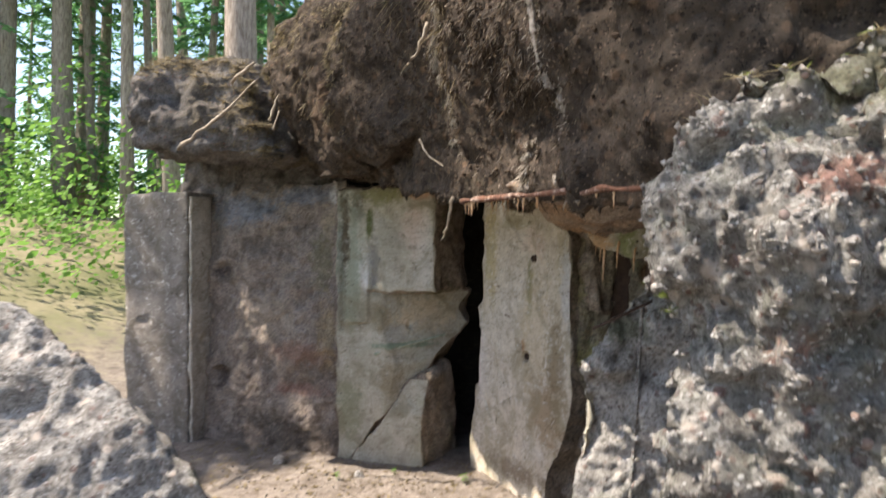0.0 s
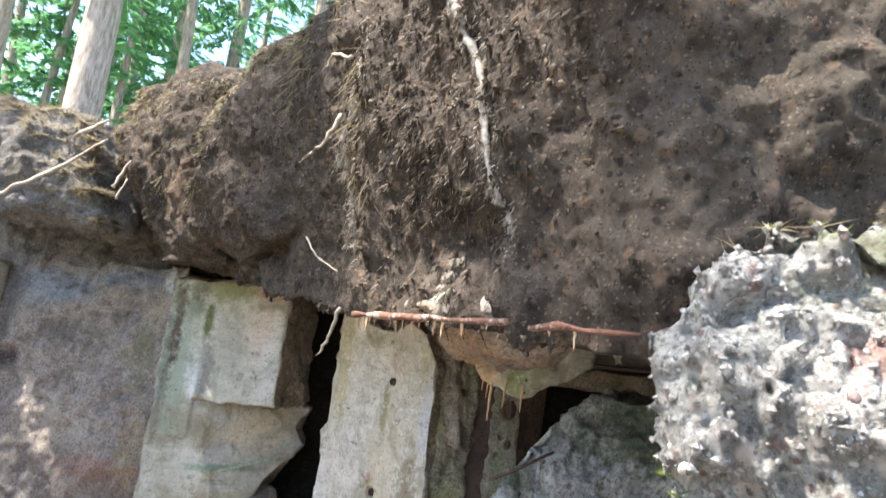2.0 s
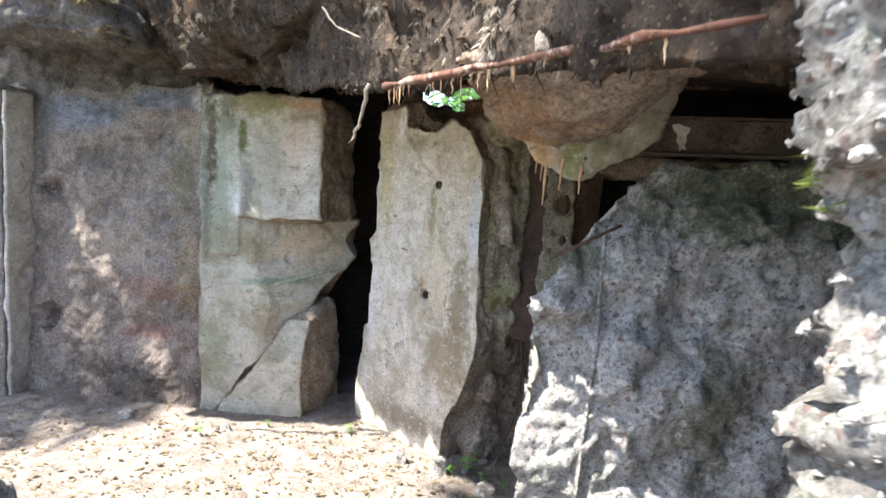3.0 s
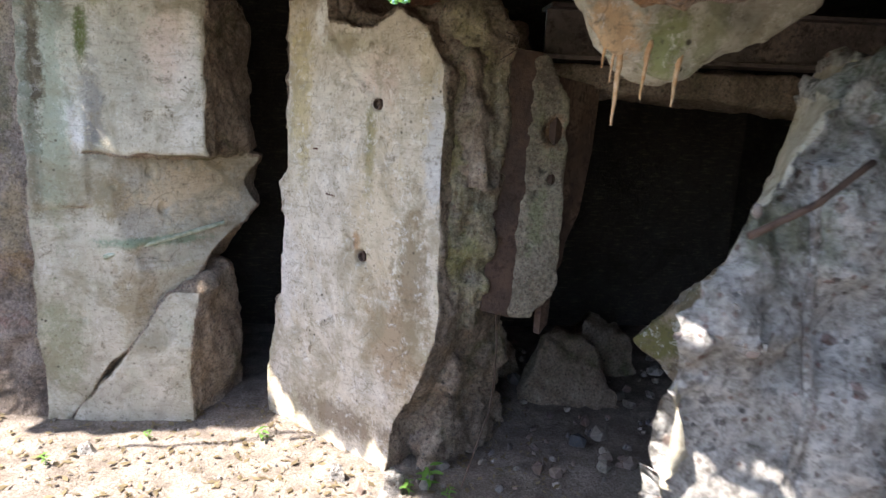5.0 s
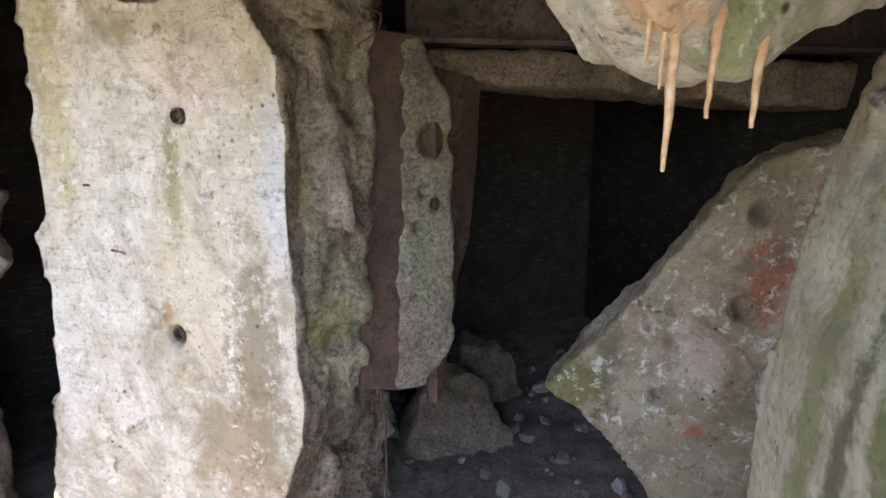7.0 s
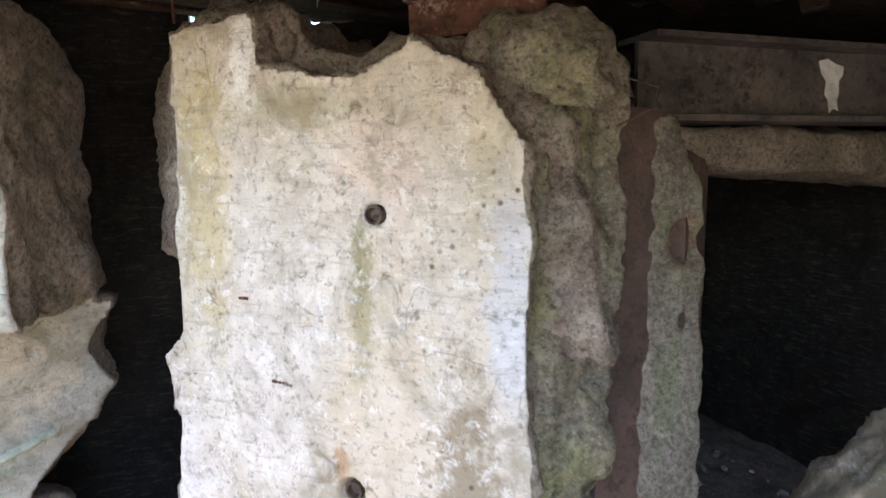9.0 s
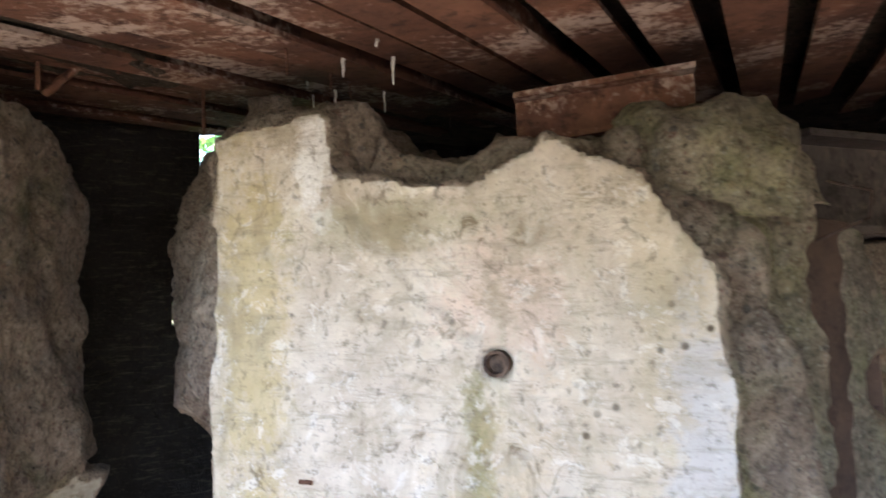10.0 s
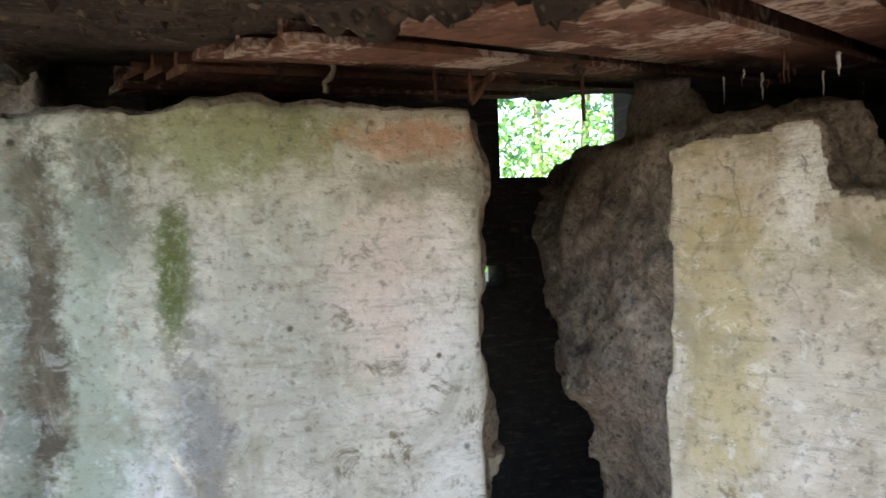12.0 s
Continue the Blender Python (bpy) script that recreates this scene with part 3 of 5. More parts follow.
def rubble(name, build, voxel, mats, rough=0.03, size=0.25, formed=(), even=0.12, seed=1, parent=None, label="", category="", group="", kind="", chips=0.0, dents=(), cracks=(), crag=0.0):
    """A lump of ruined masonry: solids joined, resampled and broken up. formed: normals of the faces that came off the shuttering, which stay even and take the first material."""
    bm = bmesh.new()
    build(bm)
    bmesh.ops.recalc_face_normals(bm, faces=bm.faces[:])
    raw = bpy.data.meshes.new(name + "_raw")
    bm.to_mesh(raw)
    bm.free()
    tmp = new(name + "_raw", raw)
    m = tmp.modifiers.new("remesh", "REMESH")
    m.mode, m.voxel_size = "VOXEL", voxel
    me = bpy.data.meshes.new_from_object(tmp.evaluated_get(bpy.context.evaluated_depsgraph_get()))
    bpy.data.objects.remove(tmp)
    bpy.data.meshes.remove(raw)
    me.name = name
    n = len(me.vertices)
    co, no = np.empty(n * 3), np.empty(n * 3)
    me.vertices.foreach_get("co", co)
    me.vertices.foreach_get("normal", no)
    co, no = co.reshape(-1, 3), no.reshape(-1, 3)
    keep = np.zeros(n)
    for f in formed:
        d = no @ np.array(Vector(f).normalized())
        keep = np.maximum(keep, np.clip((d - 0.8) / 0.12, 0, 1))
    amp = rough * (1 - keep * (1 - even))
    ridge = 1 - 2 * np.abs(fbm(co, size * 1.3, 3, seed + 40))
    h = 0.65 * fbm(co, size, 5, seed, 0.55) + 0.35 * ridge * (1 - keep)
    co = co + no * (amp * h)[:, None]
    side = np.stack([fbm(co, size * 0.6, 3, seed + 60 + i) for i in range(3)], 1)
    co = co + side * (0.35 * amp)[:, None]
    if chips:
        bite = np.clip(fbm(co, 0.16, 3, seed + 90) - 0.55, 0, 1) * chips
        co = co - no * bite[:, None]
    if crag:
        # sharp fracture steps: terraces over three scales of noise
        for sz, k in ((0.2, 1.0), (0.08, 0.55), (0.036, 0.3)):
            t = fbm(co, sz, 3, seed + 120, 0.6) * 2.2
            step = np.floor(t) + np.clip((t - np.floor(t) - 0.35) / 0.3, 0, 1)
            co = co + no * ((step / 2.2) * crag * k * (1 - 0.9 * keep))[:, None]
        co = co + no * (crag * 0.4 * (np.abs(fbm(co, 0.07, 3, seed + 130, 0.7)) - 0.3) * (1 - 0.9 * keep))[:, None]
    for centre, radius, depth in dents:
        d = np.linalg.norm(co - np.array(centre), axis=1)
        w = np.clip((radius - d) / (0.45 * radius), 0, 1)
        co = co - no * (w * depth)[:, None]
    for a, b, width, depth in cracks:
        a, b = np.array(a), np.array(b)
        t = np.clip(((co - a) @ (b - a)) / ((b - a) @ (b - a)), 0, 1)
        wig = 0.02 * lattice(co / 0.06, seed + 7) + 0.01 * lattice(co / 0.02, seed + 8)
        d = np.abs(np.linalg.norm(co - (a + t[:, None] * (b - a)), axis=1) + wig)
        co = co - no * (np.clip(1 - d / width, 0, 1) * depth)[:, None]
    me.vertices.foreach_set("co", co.ravel())
    me.materials.clear()
    for mt in mats:
        me.materials.append(mt)
    me.update()
    if formed:
        me.attributes.new("formed", "FLOAT", "POINT").data.foreach_set("value", keep.astype(np.float32))
    me.polygons.foreach_set("use_smooth", [True] * len(me.polygons))
    return place(name, me, parent, label, category, group, kind)


def tree_of(ob):
    me = ob.data
    co = np.empty(len(me.vertices) * 3)
    me.vertices.foreach_get("co", co)
    return BVHTree.FromPolygons([Vector(c) for c in co.reshape(-1, 3)], [tuple(p.vertices) for p in me.polygons])


def tube(points, radius, sides=6, taper=0.3, seed=0, knots=0.25, bend=0.35):
    """A bent tapering stem through the points."""
    rnd = random.Random(seed)
    pts = [Vector(p) for p in points]
    path = []
    for a, b in zip(pts, pts[1:]):
        for i in range(5):
            path.append(a.lerp(b, i / 5) + Vector((rnd.gauss(0, 1), rnd.gauss(0, 1), rnd.gauss(0, 1))) * radius * bend)
    path.append(pts[-1])
    rings = []
    for i, p in enumerate(path):
        d = (path[min(i + 1, len(path) - 1)] - path[max(i - 1, 0)]).normalized()
        x = d.orthogonal().normalized()
        y = d.cross(x)
        r = radius * (1 - (1 - taper) * i / (len(path) - 1)) * (1 + rnd.uniform(-knots, knots))
        rings.append([p + (x * math.cos(k * math.tau / sides) + y * math.sin(k * math.tau / sides)) * r for k in range(sides)])
    return loft(bmesh.new(), rings)


# ---- ground ----
def ground_z(x, y):
    """Flat trodden floor of the cutting; a bank rises beyond and to both sides."""
    away = np.maximum(np.maximum((-2.6 - x) * 0.9, (y - 6.6) * 0.9), np.maximum((x - 4.0) * 0.9, (-2.5 - y) * 0.8))
    s = np.clip(away / 7.0, 0, 1)
    return 2.1 * s * s * (3 - 2 * s)


def build_ground():
    steps = np.concatenate([np.array([-900.0, -300, -120, -60, -35, -22]), np.arange(-15, -4, 0.5), np.arange(-4, 6.5, 0.06), np.arange(6.5, 18, 0.5), np.array([24.0, 40, 70, 140, 320, 900])])
    gx, gy = np.meshgrid(steps, steps)
    p = np.stack([gx.ravel(), gy.ravel(), np.zeros(gx.size)], 1)
    z = ground_z(p[:, 0], p[:, 1]) + 0.035 * fbm(p, 0.9, 4, 5) + 0.012 * fbm(p, 0.12, 3, 9)
    p[:, 2] = z
    n = len(steps)
    idx = np.arange(n * n).reshape(n, n)
    quads = np.stack([idx[:-1, :-1], idx[:-1, 1:], idx[1:, 1:], idx[1:, :-1]], -1).reshape(-1, 4)
    me = bpy.data.meshes.new("ground")
    me.from_pydata(p.tolist(), [], quads.tolist())
    me.polygons.foreach_set("use_smooth", [True] * len(me.polygons))
    me.materials.append(M_SOIL)
    place("ground", me, None, "trodden sandy soil with a mossy bank", "ground", "", "structure")


build_ground()

# ---- the ruined bunker ----
U = Vector((0.716, -0.698, 0))          # along the front of the standing pier
N = Vector((-0.698, -0.716, 0))         # out of that front


def build_pier(bm):
    # main shaft, its front on the line from (0.24, 4.9) to (0.87, 4.3)
    o = Vector((0.24, 4.91, 0))
    outline = [(-0.13, -0.25), (-0.16, 0.15), (-0.14, 0.32), (-0.05, 0.62), (-0.02, 0.98), (-0.06, 1.14), (0.0, 1.2), (0.02, 1.9),
               (0.24, 1.93), (0.27, 1.8), (0.5, 1.77), (0.62, 1.84), (0.76, 1.78), (0.86, 1.62), (0.87, 0.95), (0.88, 0.62), (0.8, 0.4), (0.68, 0.2), (0.6, -0.25)]
    plate(bm, outline, o, U, (0, 0, 1), 0.5)


def build_core(bm):
    o = Vector((0.24, 4.91, 0))
    # broken core that stands higher behind the front
    plate(bm, [(0.02, 1.6), (0.04, 1.92), (0.27, 1.95), (0.34, 1.86), (0.5, 1.84), (0.62, 1.87), (0.75, 1.87), (0.9, 1.82), (1.0, 1.2), (0.3, 1.2)], o - N * 0.08, U, (0, 0, 1), 0.4)


def build_toe(bm):
    o = Vector((0.24, 4.91, 0))
    plate(bm, [(0.2, -0.25), (0.2, 0.58), (0.84, 0.66), (0.84, 0.35), (0.8, 0.1), (0.72, -0.25)], o - N * 0.15, U, (0, 0, 1), 0.4)


def build_flank(bm):
    # broken flank that runs towards the doorway
    loft(bm, [[(0.9, 4.4, 0.6), (1.04, 4.36, 0.64), (1.1, 4.9, 0.6), (0.7, 4.95, 0.56)], [(0.88, 4.35, 0.8), (1.06, 4.33, 0.8), (1.1, 4.9, 0.8), (0.7, 4.95, 0.8)], [(0.88, 4.4, 1.76), (1.11, 4.33, 1.72), (1.13, 4.9, 1.75), (0.7, 4.95, 1.8)]])


def build_cap(bm):
    # lump of mossy core on the shoulder
    hull(bm, [(0.84, 4.4, 1.76), (0.86, 4.38, 1.87), (0.93, 4.34, 1.91), (1.04, 4.3, 1.86), (1.11, 4.3, 1.72), (0.9, 4.33, 1.72), (0.87, 4.6, 1.92), (1.12, 4.6, 1.86), (1.0, 4.27, 1.68), (0.96, 4.28, 1.8)])


def build_cheek(bm):
    # ragged side towards the gap
    loft(bm, [[(0.34, 4.88, 0.0), (0.5, 4.75, 0.0), (0.7, 5.3, 0.0), (0.5, 5.5, 0.0)], [(0.3, 4.93, 1.0), (0.5, 4.75, 1.0), (0.6, 5.3, 1.0), (0.36, 5.35, 1.0)],
              [(0.275, 4.93, 1.45), (0.5, 4.75, 1.45), (0.6, 5.4, 1.45), (0.2, 5.4, 1.45)], [(0.275, 4.93, 1.75), (0.5, 4.75, 1.75), (0.6, 5.5, 1.75), (0.185, 5.5, 1.75)], [(0.29, 4.93, 1.93), (0.5, 4.75, 1.95), (0.65, 5.5, 1.97), (0.26, 5.55, 1.95)]])


pier = rubble("concrete_pier", build_pier, 0.0085, [M_CREAM], 0.024, 0.2, [tuple(N)], 0.12, 3, None,
              "pale lime-stained concrete pier, cracked, with fractured flanks", "pier", chips=0.02, crag=0.012,
              dents=[((0.614, 4.525, 1.491), 0.034, 0.05), ((0.568, 4.579, 0.874), 0.036, 0.05), ((0.787, 4.382, 1.613), 0.06, 0.01), ((0.514, 4.66, 1.24), 0.022, 0.015), ((0.64, 4.5, 1.62), 0.02, 0.012)],
              cracks=[((0.43, 4.72, 1.78), (0.6, 4.55, 1.52), 0.016, 0.01), ((0.61, 4.53, 1.47), (0.57, 4.57, 0.9), 0.012, 0.006), ((0.2, 4.95, 0.62), (0.36, 4.79, 0.3), 0.016, 0.012), ((0.36, 4.79, 0.78), (0.46, 4.69, 0.55), 0.018, 0.014)])
rubble("fractured_core", build_core, 0.012, [M_BROWN], 0.03, 0.12, [], 1, 31, pier, "brown fractured core above the front", chips=0.02, crag=0.012)
rubble("toe", build_toe, 0.0125, [M_BROWN], 0.04, 0.15, [], 1, 33, pier, "hollowed brown toe", chips=0.03, crag=0.035)
rubble("flank", build_flank, 0.009, [M_MOSSY], 0.018, 0.1, [], 1, 35, pier, "mossy fractured flank", chips=0.02, crag=0.014, cracks=[((0.97, 4.36, 1.78), (0.98, 4.37, 0.55), 0.035, 0.045), ((1.05, 4.34, 1.75), (1.04, 4.35, 0.6), 0.025, 0.03)])
rubble("mossy_cap", build_cap, 0.012, [M_MOSSY], 0.025, 0.1, [], 1, 37, pier, "mossy lump of core on the shoulder", chips=0.02, crag=0.012)
rubble("cheek", build_cheek, 0.013, [M_BROWN], 0.025, 0.14, [], 1, 39, pier, "ragged brown side towards the gap", chips=0.02, crag=0.018)


def build_jamb(bm):
    plate(bm, [(-0.03, 0.7), (0.05, 0.7), (0.11, 0.75), (0.15, 0.84), (0.15, 1.54), (0.1, 1.62), (0.04, 1.69), (0.0, 1.68)], (1.19, 4.35, 0), (1, 0, 0), (0, 0, 1), 0.3)


rubble("door_jamb", build_jamb, 0.009, [M_JAMB], 0.012, 0.12, [(0, -1, 0), (1, 0, 0)], 0.4, 5, None, "mossy broken concrete door jamb beside the pier", "door jamb", chips=0.02, crag=0.006,
       dents=[((1.29, 4.35, 1.42), 0.06, 0.035), ((1.25, 4.35, 1.28), 0.022, 0.03), ((1.29, 4.35, 1.24), 0.025, 0.03), ((1.23, 4.35, 1.18), 0.02, 0.02), ((1.22, 4.35, 0.98), 0.02, 0.02)])


def build_wall_block(bm):
    # upper block
    prism(bm, [(-0.66, 4.892), (-0.1, 4.88), (-0.02, 5.3), (0.0, 5.42), (-0.63, 5.45)], 1.235, 1.97)
    prism(bm, [(-0.84, 4.905), (-0.6, 4.9), (-0.55, 5.45), (-0.84, 5.45)], 1.0, 1.97)
    # lower half, sheared off on the slant and cracked along its foot
    loft(bm, [[(-0.84, 4.92, -0.2), (-0.8, 4.92, -0.2), (-0.78, 5.2, -0.2), (-0.78, 5.45, -0.2), (-0.84, 5.45, -0.2)],
              [(-0.84, 4.92, 0.03), (-0.74, 4.92, 0.03), (-0.7, 5.2, 0.05), (-0.7, 5.45, 0.05), (-0.84, 5.45, 0.05)],
              [(-0.84, 4.92, 0.4), (-0.46, 4.92, 0.38), (-0.4, 5.2, 0.42), (-0.4, 5.45, 0.42), (-0.84, 5.45, 0.4)],
              [(-0.84, 4.92, 0.7), (-0.4, 4.92, 0.7), (-0.15, 5.1, 0.74), (-0.14, 5.45, 0.76), (-0.84, 5.45, 0.7)],
              [(-0.84, 4.92, 0.82), (-0.44, 4.912, 0.83), (-0.05, 5.22, 0.86), (-0.03, 5.45, 0.86), (-0.84, 5.45, 0.8)],
              [(-0.84, 4.912, 0.96), (-0.5, 4.92, 0.96), (0.05, 5.32, 0.98), (0.05, 5.45, 1.0), (-0.84, 5.45, 0.96)],
              [(-0.84, 4.912, 1.05), (-0.5, 4.92, 1.05), (-0.02, 5.3, 1.08), (0.0, 5.45, 1.08), (-0.84, 5.45, 1.05)],
              [(-0.84, 4.912, 1.26), (-0.5, 4.92, 1.26), (0.05, 5.36, 1.22), (0.05, 5.45, 1.22), (-0.84, 5.45, 1.25)]])


wall_block = rubble("wall_block", build_wall_block, 0.012, [M_GREEN], 0.03, 0.22, [(0, -1, 0), (0.62, -0.78, 0)], 0.2, 7, None,
                    "pale green-streaked concrete wall end with a sheared lower half", "wall block", chips=0.02, crag=0.01,
                    dents=[((-0.36, 5.0, 1.15), 0.035, 0.02), ((-0.33, 5.05, 0.98), 0.03, 0.02), ((-0.5, 4.92, 1.1), 0.025, 0.015), ((-0.12, 5.2, 1.12), 0.03, 0.015), ((-0.65, 4.92, 0.5), 0.025, 0.012)],
                    cracks=[((-0.8, 4.9, 0.2), (-0.8, 4.9, 1.97), 0.02, 0.012), ((-0.62, 4.9, 1.23), (-0.63, 4.9, 1.5), 0.016, 0.008)])


def build_foot(bm):
    loft(bm, [[(-0.83, 4.912, -0.2), (-0.19, 4.9, -0.2), (-0.05, 5.35, -0.2), (-0.7, 5.4, -0.2)], [(-0.735, 4.912, 0.02), (-0.19, 4.9, 0.02), (-0.04, 5.3, 0.1), (-0.7, 5.4, 0.05)],
              [(-0.455, 4.912, 0.36), (-0.19, 4.9, 0.36), (-0.04, 5.3, 0.45), (-0.4, 5.4, 0.4)], [(-0.3, 4.97, 0.6), (-0.16, 4.98, 0.6), (-0.1, 5.28, 0.68), (-0.2, 5.3, 0.68)]])


rubble("wall_fragment", build_foot, 0.012, [M_GREEN], 0.03, 0.18, [(0, -1, 0)], 0.15, 9, None, "cracked-off concrete wedge at the foot of the wall", "concrete fragment", chips=0.02, crag=0.01)


def build_long_wall(bm):
    loft(bm, [[(-2.2, 5.12, -0.3), (-0.8, 4.97, -0.3), (-0.8, 5.5, -0.3), (-2.2, 5.6, -0.3)], [(-2.2, 5.16, 0.5), (-0.8, 4.97, 0.5), (-0.8, 5.5, 0.5), (-2.2, 5.6, 0.5)],
              [(-2.2, 5.16, 1.5), (-0.8, 4.97, 1.5), (-0.8, 5.5, 1.5), (-2.2, 5.6, 1.5)], [(-2.2, 5.35, 2.02), (-0.8, 5.02, 2.06), (-0.8, 5.5, 2.06), (-2.2, 5.6, 2.02)]])


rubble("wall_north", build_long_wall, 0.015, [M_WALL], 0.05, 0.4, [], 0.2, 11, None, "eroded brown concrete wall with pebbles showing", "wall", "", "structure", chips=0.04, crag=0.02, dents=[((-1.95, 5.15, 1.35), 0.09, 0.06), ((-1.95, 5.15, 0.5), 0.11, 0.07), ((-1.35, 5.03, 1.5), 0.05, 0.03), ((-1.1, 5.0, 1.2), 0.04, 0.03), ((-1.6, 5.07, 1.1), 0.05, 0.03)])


def build_left_pier(bm):
    prism(bm, [(-2.72, 4.95), (-2.14, 4.95), (-2.12, 5.2), (-2.12, 5.6), (-2.72, 5.6)], -0.3, 1.98)


wall_pier = rubble("wall_pier", build_left_pier, 0.02, [M_GREY], 0.014, 0.2, [(0, -1, 0), (1, 0, 0)], 0.5, 13, None, "grey weathered concrete pier at the end of the wall", "pier", chips=0.03)


# much paler than the pier front: pale concrete with its brighter light painted in
M_RETURN = cast_concrete("pale_return_concrete", (0.60, 0.555, 0.48), (0.38, 0.345, 0.29), (0.36, 0.33, 0.26), (0.26, 0.26, 0.17), 0.62)
rubble("return_face", lambda bm: prism(bm, [(-2.135, 4.955), (-2.105, 4.965), (-2.09, 5.22), (-2.135, 5.22)], -0.1, 1.95), 0.012, [M_RETURN], 0.012, 0.15, [(1, 0, 0)], 0.4, 14, wall_pier, "pale smooth return face", chips=0.03)


# roof slab, tipped, with its front edge facing out
def roof_z(x, y):
    return 1.757 + 0.122 * (y - 2.463) - 0.015 * (x - 0.78)


def build_roof(bm):
    low = [(2.6, 1.7), (1.15, 1.94), (0.76, 2.5), (0.45, 3.02), (-0.08, 3.95), (-0.42, 4.42), (-0.82, 4.62), (-1.02, 5.0), (-1.05, 6.5), (0.15, 6.5), (1.0, 6.0), (3.7, 6.6), (3.9, 3.6), (3.6, 1.9)]
    out = [(0.3, 0.05), (-0.05, -0.02), (-0.05, -0.03), (-0.05, -0.03), (-0.06, -0.03), (-0.1, -0.06), (-0.16, -0.04), (-0.2, 0.0), (-0.2, 0.05), (0, 0.2), (0, 0.2), (0.2, 0.1), (0.2, 0), (0.1, -0.1)]
    top = [3.2, 3.25, 3.15, 2.95, 2.86, 2.85, 2.8, 2.78, 2.8, 2.9, 2.9, 2.9, 3.0, 3.1]
    rings = []
    for k, s in ((0.09, 0.0), (0.35, 1.0), (0.75, 2.0), (1.0, 1.2)):
        rings.append([(x + s * dx, y + s * dy, roof_z(x, y) + k * (t - roof_z(x, y))) for (x, y), (dx, dy), t in zip(low, out, top)])
    loft(bm, rings)
    # two earthy lobes where the slab's corner has slumped outwards
    hull(bm, [(-1.1, 4.33, 2.72), (-0.99, 4.33, 2.98), (-0.78, 4.28, 3.1), (-0.42, 4.2, 3.1), (-0.84, 4.32, 2.19), (-0.68, 4.28, 2.0), (-0.5, 4.05, 2.1), (-0.56, 4.05, 2.6), (-0.46, 4.05, 2.9), (-0.3, 4.1, 1.98), (-0.2, 4.1, 3.0),
              (-1.15, 4.5, 2.72), (-1.03, 4.5, 3.0), (-0.8, 4.55, 3.14), (-0.8, 4.55, 2.02), (-0.9, 5.6, 2.7), (-0.6, 5.6, 3.0), (0.2, 5.2, 3.0), (0.2, 5.2, 2.1), (-0.9, 5.6, 2.2)])
    hull(bm, [(-0.34, 3.7, 2.33), (-0.43, 3.92, 2.12), (-0.44, 3.92, 2.5), (-0.345, 3.7, 2.55), (-0.22, 3.68, 2.84), (-0.13, 3.68, 2.98), (0.15, 3.6, 3.16), (-0.12, 3.86, 1.98), (0.2, 3.35, 2.05), (0.26, 3.28, 2.9), (0.5, 4.4, 3.15), (0.4, 4.4, 2.1), (-0.45, 4.6, 2.2), (-0.4, 4.6, 3.0)])
    # the front edge hangs lower than the soffit
    drop = (0.02, 0.03, 0.05, 0.07, 0.06, 0.04, 0.0, -0.02)
    for i in range(7):
        pair = []
        for q in (i, i + 1):
            x, y = low[q]
            iw = (0.0, 0.14) if i == 0 else (0.12, 0.09)
            pair.append(((x, y, roof_z(x, y) - drop[q]), (x + iw[0], y + iw[1], roof_z(x, y) - drop[q] + 0.03), (x + iw[0], y + iw[1], roof_z(x, y) + 0.25), (x, y, roof_z(x, y) + 0.25)))
        loft(bm, pair)


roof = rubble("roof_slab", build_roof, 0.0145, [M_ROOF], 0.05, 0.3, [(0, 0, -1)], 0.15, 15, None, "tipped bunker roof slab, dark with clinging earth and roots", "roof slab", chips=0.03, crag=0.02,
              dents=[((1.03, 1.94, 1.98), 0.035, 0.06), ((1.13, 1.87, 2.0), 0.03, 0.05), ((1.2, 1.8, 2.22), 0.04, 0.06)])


def build_apron(bm):
    # crusted apron sloping in under the lip
    hull(bm, [(0.72, 2.6, 1.77), (0.8, 2.47, 1.76), (1.1, 2.1, 1.735), (0.82, 2.85, 1.71), (0.9, 3.0, 1.645), (1.0, 3.05, 1.625), (1.16, 3.0, 1.66), (1.32, 2.9, 1.76), (0.8, 3.0, 1.86), (1.35, 3.1, 1.86), (1.25, 2.2, 1.82)])


rubble("lip_crust", build_apron, 0.009, [M_CRUST], 0.03, 0.14, [], 0.3, 26, roof, "pale orange-stained crust under the slab's lip", chips=0.03, crag=0.01)


def build_upper_left(bm):
    loft(bm, [[(-2.01, 4.27, 2.23), (-1.1, 4.36, 2.16), (-1.0, 5.6, 2.2), (-2.5, 5.8, 2.3)], [(-2.05, 4.21, 2.43), (-1.15, 4.33, 2.33), (-1.02, 5.6, 2.45), (-2.6, 5.8, 2.6)],
              [(-2.05, 4.23, 2.7), (-1.25, 4.4, 2.63), (-1.1, 5.6, 2.7), (-2.6, 5.8, 2.85)], [(-1.82, 4.39, 2.86), (-1.45, 4.49, 2.84), (-1.4, 5.5, 2.9), (-2.3, 5.7, 3.0)]])
    prism(bm, [(-2.4, 5.25), (-0.9, 5.2), (-0.9, 5.6), (-2.4, 5.6)], 1.9, 2.4)


fragment = rubble("roof_fragment", build_upper_left, 0.02, [M_FRAG], 0.05, 0.25, [], 0.2, 17, None, "broken grey roof block on top of the wall, strewn with roots", "concrete fragment", chips=0.02, crag=0.03)


